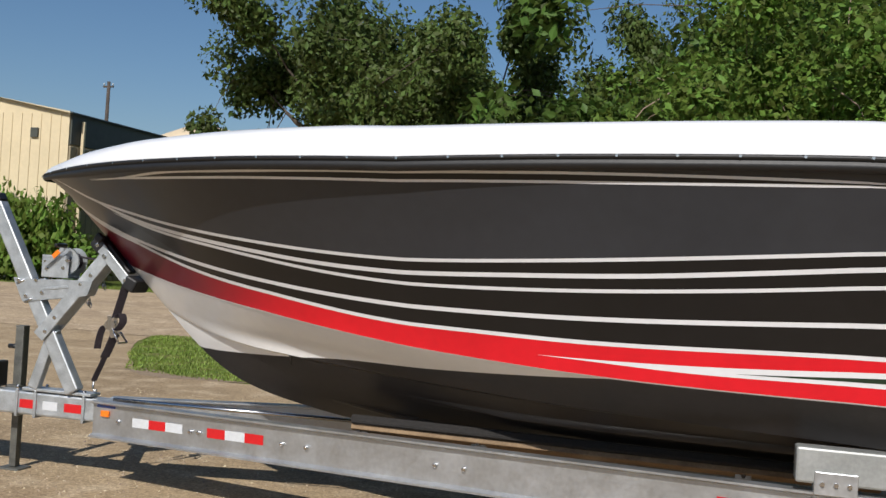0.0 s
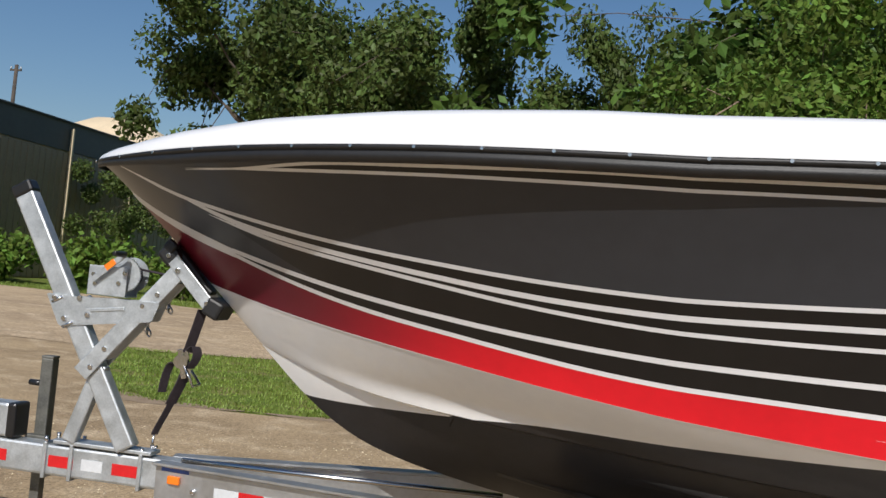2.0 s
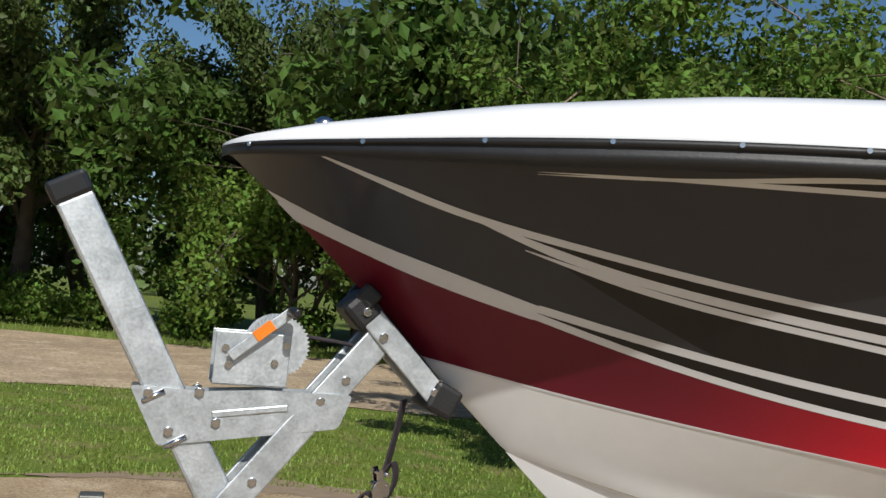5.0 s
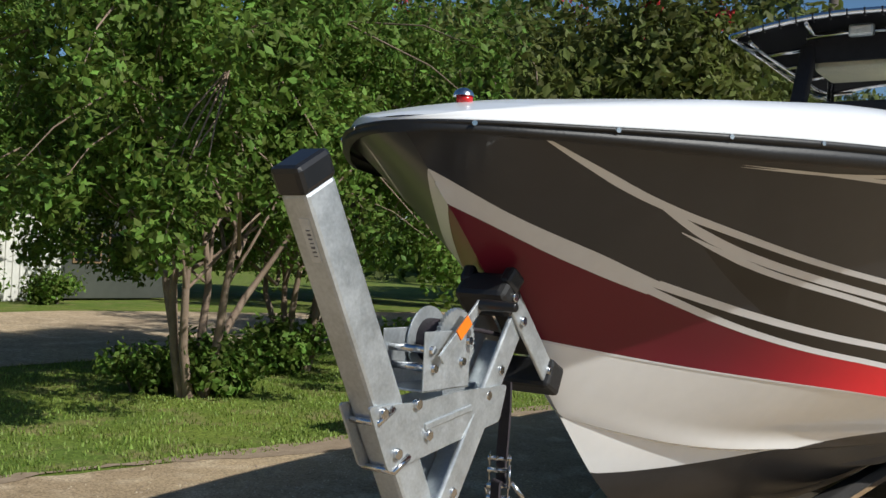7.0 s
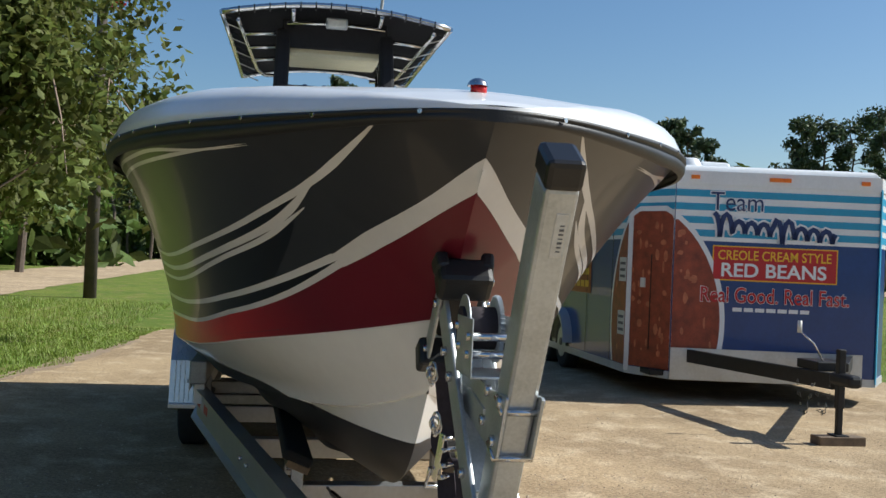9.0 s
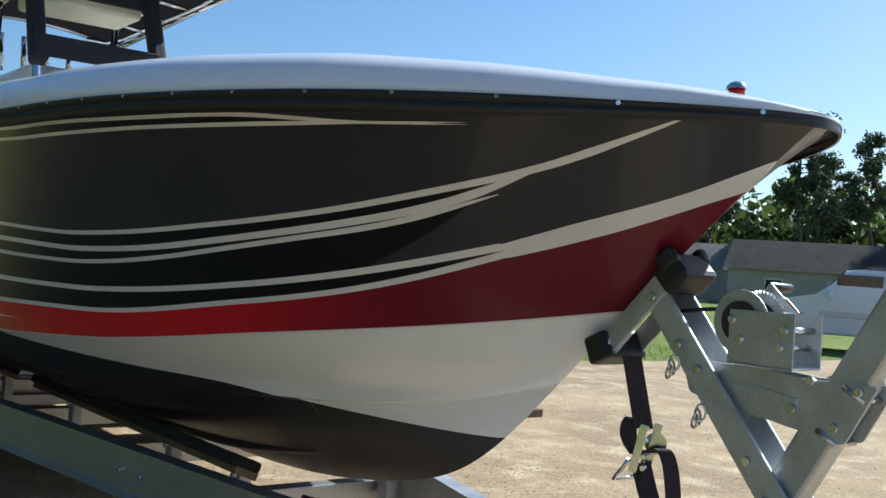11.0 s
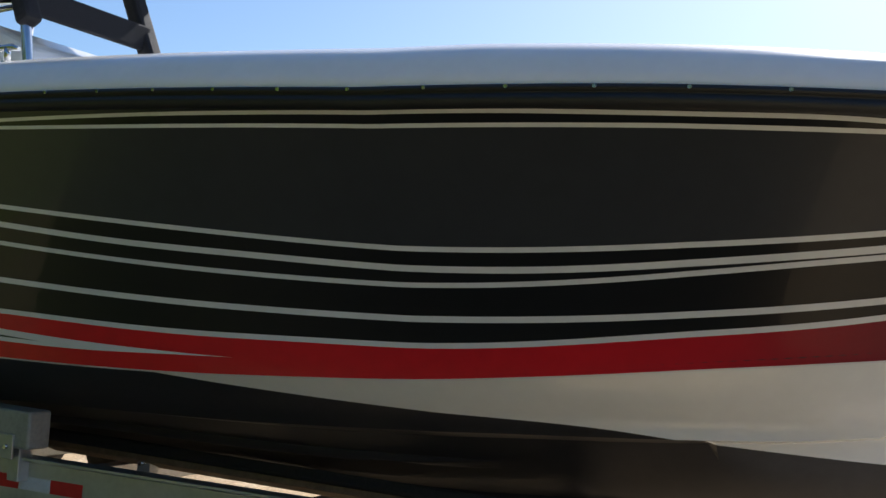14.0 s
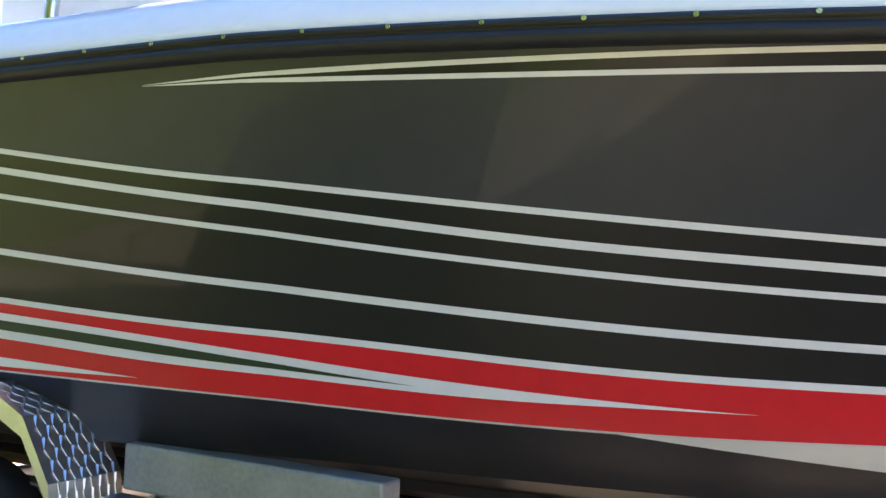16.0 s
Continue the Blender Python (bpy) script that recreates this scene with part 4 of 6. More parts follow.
def sheet(name, low, high, z, mat, label, category, step=.25, rough=.06):
    """A flat sheet between two edges y(x), each wandering a little."""
    x0, x1 = max(low[0][0], high[0][0]), min(low[-1][0], high[-1][0])
    n = min(500, max(2, int((x1 - x0) / step)))
    verts, faces = [], []
    for i in range(n + 1):
        x = x0 + (x1 - x0) * i / n
        for side, edge in enumerate((low, high)):
            y = float(np.interp(x, [p[0] for p in edge], [p[1] for p in edge]))
            y += .2 * noise.noise((x * .6, 3 * side, 9)) + rough * noise.noise((x * 3, 5 * side, 5)) + rough * .6 * noise.noise((x * 9, 7 * side, 2))
            verts.append((x, y, z))
    faces = [(2 * i, 2 * i + 2, 2 * i + 3, 2 * i + 1) for i in range(n)]
    return tagged(part(name, mesh_data(name, verts, faces, mat)), label, category, kind="structure")


tagged(part("ground", mesh_data("ground", [(-900, -900, 0), (900, -900, 0), (900, 900, 0), (-900, 900, 0)], [(0, 1, 2, 3)], GRASS)), "green mown lawn reaching to the trees", "lawn", kind="structure")
LAWN_EDGE = [(-4.8, 9.3), (-4.4, 8.2), (-3.5, 6.5), (-2.6, 5.0), (-1.9, 4.65), (-.3, 4.85), (.4, 4.9), (1.4, 4.45), (3.1, 4.0), (4.2, 3.72), (7.1, 3.6), (10, 2.95), (13.4, 2.5), (15.8, 2.4)]
sheet("gravel_lot", [(-45, -40), (9.5, -40), (10.0, -9), (10.4, -7.6), (15.8, -6.5)], [(-45, 9.6)] + LAWN_EDGE, .006, GRAVEL, "tan compacted gravel lot with loose stones", "gravel", .12)
LANE_NEAR = [(-160, 9.2), (-4.6, 8.9), (-1.4, 10.3), (1.1, 10.3), (3, 9.3), (10, 9.2), (15, 8.1), (25, 7.4), (56, 7.2), (160, 8)]
LANE_FAR = [(-160, 24), (-12, 22.5), (-7, 20.7), (-1.8, 19.8), (6, 17), (12, 17.2), (16, 15.5), (26, 13.8), (40, 12.6), (100, 12.6), (160, 13)]
sheet("lane", LANE_NEAR, LANE_FAR, .011, LANE, "dusty pale lane behind the grass strip", "road", .6)
SOIL_EDGE = [p for p in LAWN_EDGE if -3 < p[0] < 14]
sheet("soil_edge", [(x, y - .13) for x, y in SOIL_EDGE], [(x, y + .14) for x, y in SOIL_EDGE], .009, SOIL, "bare brown soil along the lawn edge", "soil", .05, .09)

# loose stones on the lot and blades on the near lawn
rng = random.Random(4)
sv, sf = [], []
for k in range(20000):
    if k % 2 == 0:
        x, y = rng.uniform(-3.5, 4.5), rng.uniform(-2.8, 3.6)
    else:
        x, y = rng.uniform(-7, 9), rng.uniform(-8, 4)
    r = rng.uniform(.003, .010) * (1.6 if rng.random() < .06 else 1)
    base = len(sv)
    a0 = rng.random() * 6
    for i in range(5):
        a = a0 + i * 1.257
        sv.append((x + r * math.cos(a) * rng.uniform(.7, 1.2), y + r * math.sin(a) * rng.uniform(.7, 1.2), .004))
    sv.append((x + r * .2, y, .006 + r * .7))
    for i in range(5):
        sf.append((base + i, base + (i + 1) % 5, base + 5))
STONE = material("loose_stone", (.40, .32, .23), .9, vary=.2, scale=30, random_tint=.45, island=True)
tagged(part("loose_stones", mesh_data("loose_stones", sv, sf, STONE)), "small loose tan stones scattered over the lot", "stones", kind="stuff")

gv, gf = [], []


def blade(x, y, h, lean):
    a = rng.random() * 6.283
    w = .004 + .004 * rng.random()
    dx, dy = math.cos(a), math.sin(a)
    b = len(gv)
    lx, ly = lean * h * math.cos(a + 1.4), lean * h * math.sin(a + 1.4)
    gv.extend([(x - dx * w, y - dy * w, 0), (x + dx * w, y + dy * w, 0), (x + lx * .4 + dx * w * .7, y + ly * .4 + dy * w * .7, h * .6), (x + lx * .4 - dx * w * .7, y + ly * .4 - dy * w * .7, h * .6), (x + lx, y + ly, h)])
    gf.extend([(b, b + 1, b + 2, b + 3), (b + 3, b + 2, b + 4)])


def lawn_edge(x):
    return .2 + float(np.interp(x, [p[0] for p in LAWN_EDGE], [p[1] for p in LAWN_EDGE]))


count = 0
while count < 62000:
    x = rng.uniform(-4.6, 16)
    y = lawn_edge(x) - .2 + .2 * noise.noise((x * 1.3, 3, 7)) + (float(np.interp(x, [p[0] for p in LANE_NEAR], [p[1] for p in LANE_NEAR])) + .3 - lawn_edge(x)) * rng.random() ** 1.3
    clump = noise.noise((x * 1.7, y * 1.7, 1)) + .5 * noise.noise((x * 6, y * 6, 4))
    if clump < -.35 and rng.random() < .8:
        continue
    blade(x, y, (.014 + .024 * rng.random()) * (1 + .7 * max(0, clump)), rng.uniform(.2, .9))
    count += 1
for k in range(16000):
    blade(rng.uniform(10, 24), rng.uniform(-14, -6.8) if k % 2 else rng.uniform(2.9, 7.2), .05 + .05 * rng.random(), .6)
for k in range(9000):
    x_far = rng.uniform(-16, 8)
    blade(x_far, float(np.interp(x_far, [p[0] for p in LANE_FAR], [p[1] for p in LANE_FAR])) + 4 * rng.random() ** 1.5, .06 + .07 * rng.random(), .6)
tagged(part("lawn_grass", mesh_data("lawn_grass", gv, gf, BLADE)), "short uneven green grass blades on the lawn strip", "grass", kind="stuff")

# ---- trees ----
BARK = material("grey_brown_bark", (.13, .1, .075), .95, second=(.07, .055, .045), scale=6, bump=.8, bump_scale=25)
BARK_PALE = material("pale_smooth_bark", (.3, .22, .16), .8, second=(.2, .14, .1), scale=9, bump=.3, bump_scale=30)
LEAF = material("broad_leaf", (.085, .14, .028), .5, vary=.25, scale=.8, random_tint=.45, island=True, translucent=.38, spec=.22)
LEAF_DARK = material("dark_leaf", (.085, .12, .03), .5, vary=.3, scale=.6, random_tint=.45, island=True, translucent=.3, spec=.22)
LEAF_BRIGHT = material("bright_leaf", (.13, .2, .034), .6, vary=.35, scale=.7, random_tint=.5, island=True, translucent=.38, spec=.22)
LEAF_DUSTY = material("dusty_olive_leaf", (.125, .145, .036), .6, vary=.3, scale=.9, random_tint=.4, island=True, translucent=.38, spec=.22)
# needle colour lifted to a greyer green, so distance haze is painted in
NEEDLE = material("pine_needles", (.068, .095, .04), .7, vary=.3, scale=.4, random_tint=.35, island=True, translucent=.2)
PETAL = material("crimson_blossom", (.6, .03, .06), .6, vary=.2, scale=6, random_tint=.2, island=True, translucent=.3)


def leaf_cloud(r, centres, n, size, lift=.3):
    """Small pointed leaves, four-cornered and folded along the middle, clumped about the centres."""
    verts, faces = [], []
    for _ in range(n):
        c, rad = r.choice(centres)
        d = Vector((r.gauss(0, 1), r.gauss(0, 1), r.gauss(0, 1)))
        d.normalize()
        p = Vector(c) + d * rad * (r.random() ** .45)
        nrm = (d * .7 + Vector((r.gauss(0, .6), r.gauss(0, .6), lift + r.gauss(0, .6)))).normalized()
        a = nrm.cross(Vector((r.gauss(0, 1), r.gauss(0, 1), r.gauss(0, 1)))).normalized()
        b = nrm.cross(a)
        s = size * r.uniform(.6, 1.35)
        k = len(verts)
        verts += [p - a * s * .55, p + b * s * .33 - nrm * s * .1, p + a * s * .62 - nrm * s * .12, p - b * s * .33 - nrm * s * .1]
        faces.append((k, k + 1, k + 2, k + 3))
    return verts, faces


def make_tree(name, seed, height, spread, trunk_r, leaf_mat, n_leaves, leaf, bark, label, category="tree", stems=1, low=.25, clump=.55, petals=0, skirt=0, hang=.11):
    """A tapered trunk that forks into limbs, with a crown of clumped leaves that leaves gaps."""
    r = random.Random(seed)
    root = new(name)
    root.empty_display_size = .3
    tagged(root, label, category, group="shrubs along the lane" if category == "shrub" else "trees along the lane")
    tv, tf, centres = [], [], []

    def limb(pts, radii):
        me = tube_data("x", pts, radii, bark, 7, False)
        base = len(tv)
        tv.extend([tuple(v.co) for v in me.vertices])
        tf.extend([tuple(base + i for i in p.vertices) for p in me.polygons])
        bpy.data.meshes.remove(me)

    def grow(p, d, length, rad, depth):
        pts, radii = [p.copy()], [rad]
        q = p.copy()
        for i in range(4):
            d = (d + Vector((r.gauss(0, .13), r.gauss(0, .13), .05 + r.gauss(0, .06)))).normalized()
            q = q + d * length / 4
            pts.append(q.copy())
            radii.append(rad * (1 - .16 * (i + 1)))
        limb(pts, radii)
        if depth == 0 or rad < .012:
            centres.append((tuple(q), clump * r.uniform(.7, 1.3)))
            centres.append((tuple(pts[2]), clump * r.uniform(.5, .9)))
            return
        if depth == 1:
            centres.append((tuple(q), clump * r.uniform(.7, 1.2)))
        for k in range(r.choice((2, 3, 3))):
            az = r.uniform(0, 6.283)
            out = Vector((math.cos(az), math.sin(az), 0)) * (spread / height * 1.7)
            nd = (d * .75 + out * .75 + Vector((0, 0, r.uniform(-.1, .35)))).normalized()
            grow(pts[r.choice((2, 3, 4))], nd, length * r.uniform(.62, .85), radii[3] * r.uniform(.55, .75), depth - 1)

    for sidx in range(stems):
        az = 6.283 * sidx / max(1, stems) + r.random()
        tilt = .0 if stems == 1 else .22
        d = Vector((tilt * math.cos(az), tilt * math.sin(az), 1)).normalized()
        start = Vector((.12 * math.cos(az), .12 * math.sin(az), -.05)) if stems > 1 else Vector((0, 0, -.05))
        grow(start, d, height * (low + .12), trunk_r, 3)
        for k in range(2):
            h = height * (low + .12) * r.uniform(.5, .95)
            az2 = r.uniform(0, 6.283)
            grow(start + d * h, Vector((math.cos(az2), math.sin(az2), .5)).normalized(), height * .22, trunk_r * .45, 1)
    lowest = height * low * .75
    centres = [c for c in centres if c[0][2] > lowest] or centres
    wood = [Vector(v) for v in tv[::5] if v[2] > .5]
    for k in range(skirt):
        az, rad = r.uniform(0, 6.283), spread * r.uniform(.45, 1.08)
        q = Vector((rad * math.cos(az), rad * math.sin(az), r.uniform(hang, .45) * height))
        root_at = min(wood, key=lambda v: (v - q - Vector((0, 0, .4))).length)
        limb([root_at, root_at * .4 + q * .6 + Vector((0, 0, .1)), q], [.009, .006, .003])
        centres.append((tuple(q), clump * r.uniform(.6, 1.0)))
    part("trunk", mesh_data("trunk", tv, tf, bark, True), root, "trunk and limbs")
    lv, lf = leaf_cloud(r, centres, n_leaves, leaf)
    crown = part("crown", mesh_data("crown", lv, lf, leaf_mat), root, "leafy crown")
    if petals:
        tops = sorted(centres, key=lambda c: -c[0][2])[:14]
        pick = [(c[0], .13) for c in r.sample(tops, min(petals, len(tops)))]
        pv, pf = leaf_cloud(r, pick, 60 * petals, .035)
        part("blossom", mesh_data("blossom", pv, pf, PETAL), root, "crimson flower clusters")
    return root


def make_pine(name, seed, height, label, crown_from=.38, leaf=.32, n=4600):
    r = random.Random(seed)
    root = new(name)
    tagged(root, label, "pine tree", group="pines of the distant woods")
    bend = [Vector((r.gauss(0, .12) * k, r.gauss(0, .12) * k, height * k / 6 - .05)) for k in range(7)]
    stem = tube_data("x", bend, [.2 * (1 - .13 * k) for k in range(7)], BARK, 8)
    centres, tv, tf = [], [tuple(v.co) for v in stem.vertices], [tuple(pl.vertices) for pl in stem.polygons]
    bpy.data.meshes.remove(stem)
    for k in range(26):
        f = crown_from + (1 - crown_from) * r.random()
        p = bend[min(5, int(f * 6))].lerp(bend[min(6, int(f * 6) + 1)], f * 6 % 1)
        az = r.random() * 6.283
        ln = height * .16 * (1.25 - f * .75) * r.uniform(.6, 1.2)
        q = p + Vector((math.cos(az) * ln, math.sin(az) * ln, ln * r.uniform(.0, .45)))
        me = tube_data("x", [p, (p + q) / 2 + Vector((0, 0, -.05 * ln)), q], [.05, .035, .015], BARK, 5, False)
        base = len(tv)
        tv.extend([tuple(v.co) for v in me.vertices])
        tf.extend([tuple(base + i for i in pl.vertices) for pl in me.polygons])
        bpy.data.meshes.remove(me)
        centres += [(tuple(q), height * .045 * r.uniform(.7, 1.5)), (tuple((p + q * 2) / 3), height * .035)]
    centres.append((tuple(bend[6]), height * .06))
    part("trunk", mesh_data("trunk", tv, tf, BARK), root, "tall bare trunk with limbs")
    lv, lf = leaf_cloud(r, centres, n, leaf)
    part("crown", mesh_data("crown", lv, lf, NEEDLE), root, "tufted needle crown")
    return root


def plant(proto, spots, first=True):
    """Put a tree at the first spot and copies of it at the others: x, y, turn, scale."""
    x, y, turn, sc, *tall = spots[0]
    proto.matrix_basis = pose(x, y, 0, 0, 0, turn) @ Matrix.Diagonal((sc, sc, sc * (tall[0] if tall else 1), 1))
    for x, y, turn, sc, *tall in spots[1:]:
        c = copy_thing(proto, pose(x, y, 0, 0, 0, turn))
        c.scale = (sc, sc, sc * (tall[0] if tall else 1))


maple = make_tree("maple_tree", 11, 9.0, 3.6, .22, LEAF_DARK, 56000, .098, BARK, "broad dark green shade tree beyond the lane", low=.18, clump=.6, skirt=34, hang=.2)
plant(maple, [(-5.6, 24.0, 0, 1.6, 1.1), (-3.2, 26.5, 70, 1.5, 1.15), (5.2, 21.5, 310, 1.15, 1.4), (-10.6, 33, 210, 1.0), (-15.0, 34, 120, 1.1), (17.5, 29.0, 200, 1.4)])
sweetgum = make_tree("sweetgum_tree", 5, 7.6, 2.7, .05, LEAF_BRIGHT, 72000, .066, BARK_PALE, "bright green young many-stemmed tree at the lawn edge", low=.16, clump=.4, stems=6, skirt=64, hang=.15)
plant(sweetgum, [(5.2, 6.35, 20, 1.1), (7.7, 7.25, 100, 1.05)])
young_gum = make_tree("sweetgum_tree", 15, 7.6, 3.2, .07, LEAF_BRIGHT, 16000, .12, BARK, "green young tree with a low crown beyond the lane", low=.12, clump=.6, stems=4, skirt=36, hang=.1)
plant(young_gum, [(3.2, 20.9, 330, 1.2), (8.6, 20.2, 160, 1.4), (11.4, 28.0, 60, 1.5), (6.0, 20.6, 190, 1.5), (14.8, 28.4, 10, 1.5)])
oak = make_tree("oak_tree", 23, 9.5, 4.2, .25, LEAF, 18500, .16, BARK, "large green oak behind the lane", low=.16, clump=.85, skirt=22)
plant(oak, [(4.6, 19.0, 0, 1.6), (-5.2, 31, 40, 1.5), (-1.6, 30, 200, 1.45), (8.5, 27.5, 80, 1.6), (16.5, 29.5, 190, 1.6), (22.5, 19.0, 290, 1.5), (3.4, 25.6, 130, 1.4), (29, 17, 33, 1.4), (22, 18, 140, 1.9), (28, 17.5, 230, 1.9), (34, 16.5, 60, 1.6), (41, 16.5, 280, 1.7), (8.0, 22.5, 15, 1.3), (52, 16, 100, 1.6), (46, 17, 170, 1.6)])
myrtle = make_tree("crepe_myrtle", 41, 5.0, 2.1, .05, LEAF_DUSTY, 32000, .08, BARK_PALE, "many-stemmed crepe myrtle with crimson flower clusters on the lawn", stems=6, low=.22, clump=.42, petals=9, skirt=30, hang=.2)
plant(myrtle, [(13.2, 6.05, 0, 1.85), (18.2, 6.5, 130, 1.9)])
shrub = make_tree("shrub", 8, 1.15, .7, .02, LEAF_BRIGHT, 2600, .06, BARK, "small round yellow-green shrub on the lawn", "shrub", stems=5, low=.1, clump=.2)
plant(shrub, [(-18.6, 24.3, 30, 3.2, 1.9), (-20.4, 24.6, 160, 3.4, 1.9), (-10.2, 26.5, 90, 3.6, 1.6), (-9.3, 25.6, 240, 2.8, 1.5), (9.2, 6.7, 0, 1.3), (-4.6, 23.2, 10, 2.4), (-2.4, 22.8, 130, 2.0), (-6.9, 23.6, 250, 2.6), (5.4, 6.3, 70, 1.3), (7.4, 7.2, 20, 1.4), (5.0, 6.8, 200, 1.0), (-13.5, 25.0, 40, 3.6), (-17.0, 24.5, 100, 3.4), (-20.5, 23.5, 210, 3.0), (-10.8, 25.0, 300, 2.8), (-9.0, 24.4, 20, 2.4), (-24, 23.5, 0, 3.2), (6.4, 19.4, 10, 1.6), (10.6, 19.6, 80, 1.8), (1.2, 21.6, 50, 2.2), (-5.8, 26.2, 150, 2.4), (-.8, 22.4, 210, 2.1), (12.6, 19.5, 0, 1.6), (3.4, 20.8, 70, 2.1), (-3.4, 26.0, 10, 2.6), (-6.8, 29.5, 60, 3.6), (-5.0, 29.0, 200, 3.4), (-8.6, 30, 300, 3.6)])
pine = make_pine("pine_tree", 3, 15, "tall pine with a bare trunk in the distant woods")
pr = random.Random(17)
spots = []
for az, dist, sc in [(66, 45, .95), (70, 52, 1.0), (73, 60, 1.05), (77, 70, .9), (75, 48, .9), (81, 85, .85), (84, 92, .82), (88, 95, .8), (91, 100, .85), (79, 64, .85), (68, 62, 1.1), (71, 40, .8),
                     (106, 105, .75), (109, 98, .8), (112, 90, .82), (114, 86, .95), (117, 80, .85), (119, 78, 1.0), (121, 74, .92), (123, 70, 1.02), (126, 66, .9), (129, 64, 1.0), (132, 66, .95), (135, 60, .9), (138, 64, 1.0), (141, 58, .85), (144, 60, 1.0), (147, 52, .9), (150, 56, 1.0), (153, 50, .9), (156, 54, .95), (160, 58, .9)]:
    for j in range(2 if int(az) % 2 else 1):
        a = radians(az + pr.uniform(-1.2, 1.2))
        far = 1.55 if az > 131 else 1.0
        dd = dist * far * pr.uniform(.95, 1.2) + 14 * j
        sc = sc * (.9 if 103 < az < 131 else 1)
        spots.append((-2.2 + dd * math.sin(a), dd * math.cos(a), pr.uniform(0, 360), sc * pr.uniform(.85, 1.12)))
plant(pine, spots)
far_pine = make_pine("pine_tree", 29, 15, "dense dark pine in the treeline beyond the blue building", .3, .5, 2500)
far_spots = []
for k in range(32):
    az = 83.5 + .9 * k if k < 14 else 97.3 + .52 * (k - 14)
    a = radians(az + pr.uniform(-.4, .4))
    dd = pr.uniform(122, 132)
    rise = 9.6 if 91 < az < 95 else 8.3 if az < 91 else 7.9
    tall = (dd * math.tan(radians(rise)) + 1.4) / 15.6 * pr.uniform(.86, 1.03)
    far_spots.append((-2.2 + dd * math.sin(a), dd * math.cos(a), pr.uniform(0, 360), tall))
for az, rise in [(106.5, 7.2), (107.4, 7.0), (108.4, 7.1), (109.3, 6.9), (110.2, 7.0), (111.3, 8.3), (112.3, 7.7), (113.2, 7.3), (114.3, 6.2)]:
    a, dd = radians(az), pr.uniform(120, 130)
    far_spots.append((-2.2 + dd * math.sin(a), dd * math.cos(a), pr.uniform(0, 360), (dd * math.tan(radians(rise)) + 1.4) / 15.6))
plant(far_pine, far_spots)


# ---- enclosed trailer with a wedge-cornered front ----
T_NAVY = material("navy_trailer_skin", (.012, .05, .19), .3, 0.0, .3, vary=.1, scale=3)
T_WHITE = material("white_trailer_skin", (.74, .76, .78), .35, 0.0, .2, vary=.05, scale=4)
T_BLUE = material("light_blue_stripe", (.03, .3, .5), .35, vary=.06, scale=6)
T_BEAN = material("bean_brown_print", (.33, .062, .026), .4, second=(.15, .027, .013), scale=9)
T_BEAN_LIGHT = material("bean_highlight_print", (.42, .13, .06), .4, vary=.3, scale=12)
T_TRIM = material("grey_corner_trim", (.5, .52, .53), .4, .3, vary=.08, scale=8)
T_RED = material("red_sign_print", (.45, .015, .02), .4, vary=.06, scale=9)
T_YELLOW = material("yellow_print", (.8, .47, .03), .4, vary=.05, scale=9)
T_INK = material("navy_print", (.012, .03, .12), .4, vary=.1, scale=9)
T_ORANGE = material("dull_orange_print", (.36, .1, .025), .5, vary=.15, scale=9)
BLACK_STEEL = material("black_painted_steel", (.012, .012, .013), .5, .2, vary=.3, scale=20, bump=.1, bump_scale=80)
WOOD_BLOCK = material("weathered_timber", (.2, .14, .09), .85, second=(.11, .08, .055), scale=14, bump=.4, bump_scale=60)

trailer = thing("enclosed_trailer", (.1, .17, 0), "blue and white enclosed race trailer with a bean picture", "trailer")
trailer.scale = (1, 1, 1.05)
TZ0, TZ1 = .25, 2.36
CORNERS = [(13.8, -3.65), (8.7, -3.65), (8.15, -3.95), (7.8, -6.15), (8.3, -6.55), (13.8, -6.55)]


def wall_frame(a, b, s0):
    """The matrix of a wall from a to b (its outside on the right of that way) and its start along the developed skin."""
    a, b = Vector((*a, 0)), Vector((*b, 0))
    x = (b - a).normalized()
    y = Vector((x.y, -x.x, 0))
    m = Matrix((x, -y, Vector((0, 0, 1)))).transposed().to_4x4()
    m.translation = a
    return m, s0, (b - a).length


WALLS, run = [], -5.1
for a, b in zip(CORNERS, CORNERS[1:]):
    WALLS.append(wall_frame(a, b, run))
    run += WALLS[-1][2]
SIDE, WEDGE, FRONT, WEDGE2, FAR = WALLS


def skin(name, wall, pts, mat, out=.003, label="", thick=.002):
    """A flat shape on a wall: pts in metres along it and up."""
    m, s0, ln = wall
    n = len(pts)
    verts = [(u, -out, z) for u, z in pts] + [(u, -out + thick, z) for u, z in pts]
    faces = [tuple(range(n)), tuple(range(n, 2 * n))[::-1]] + [((i + 1) % n, i, n + i, n + (i + 1) % n) for i in range(n)]
    me = mesh_data(name, verts, faces, mat)
    return part(name, me, trailer, label, m)


def rect(u0, u1, z0, z1): return [(u0, z0), (u1, z0), (u1, z1), (u0, z1)]


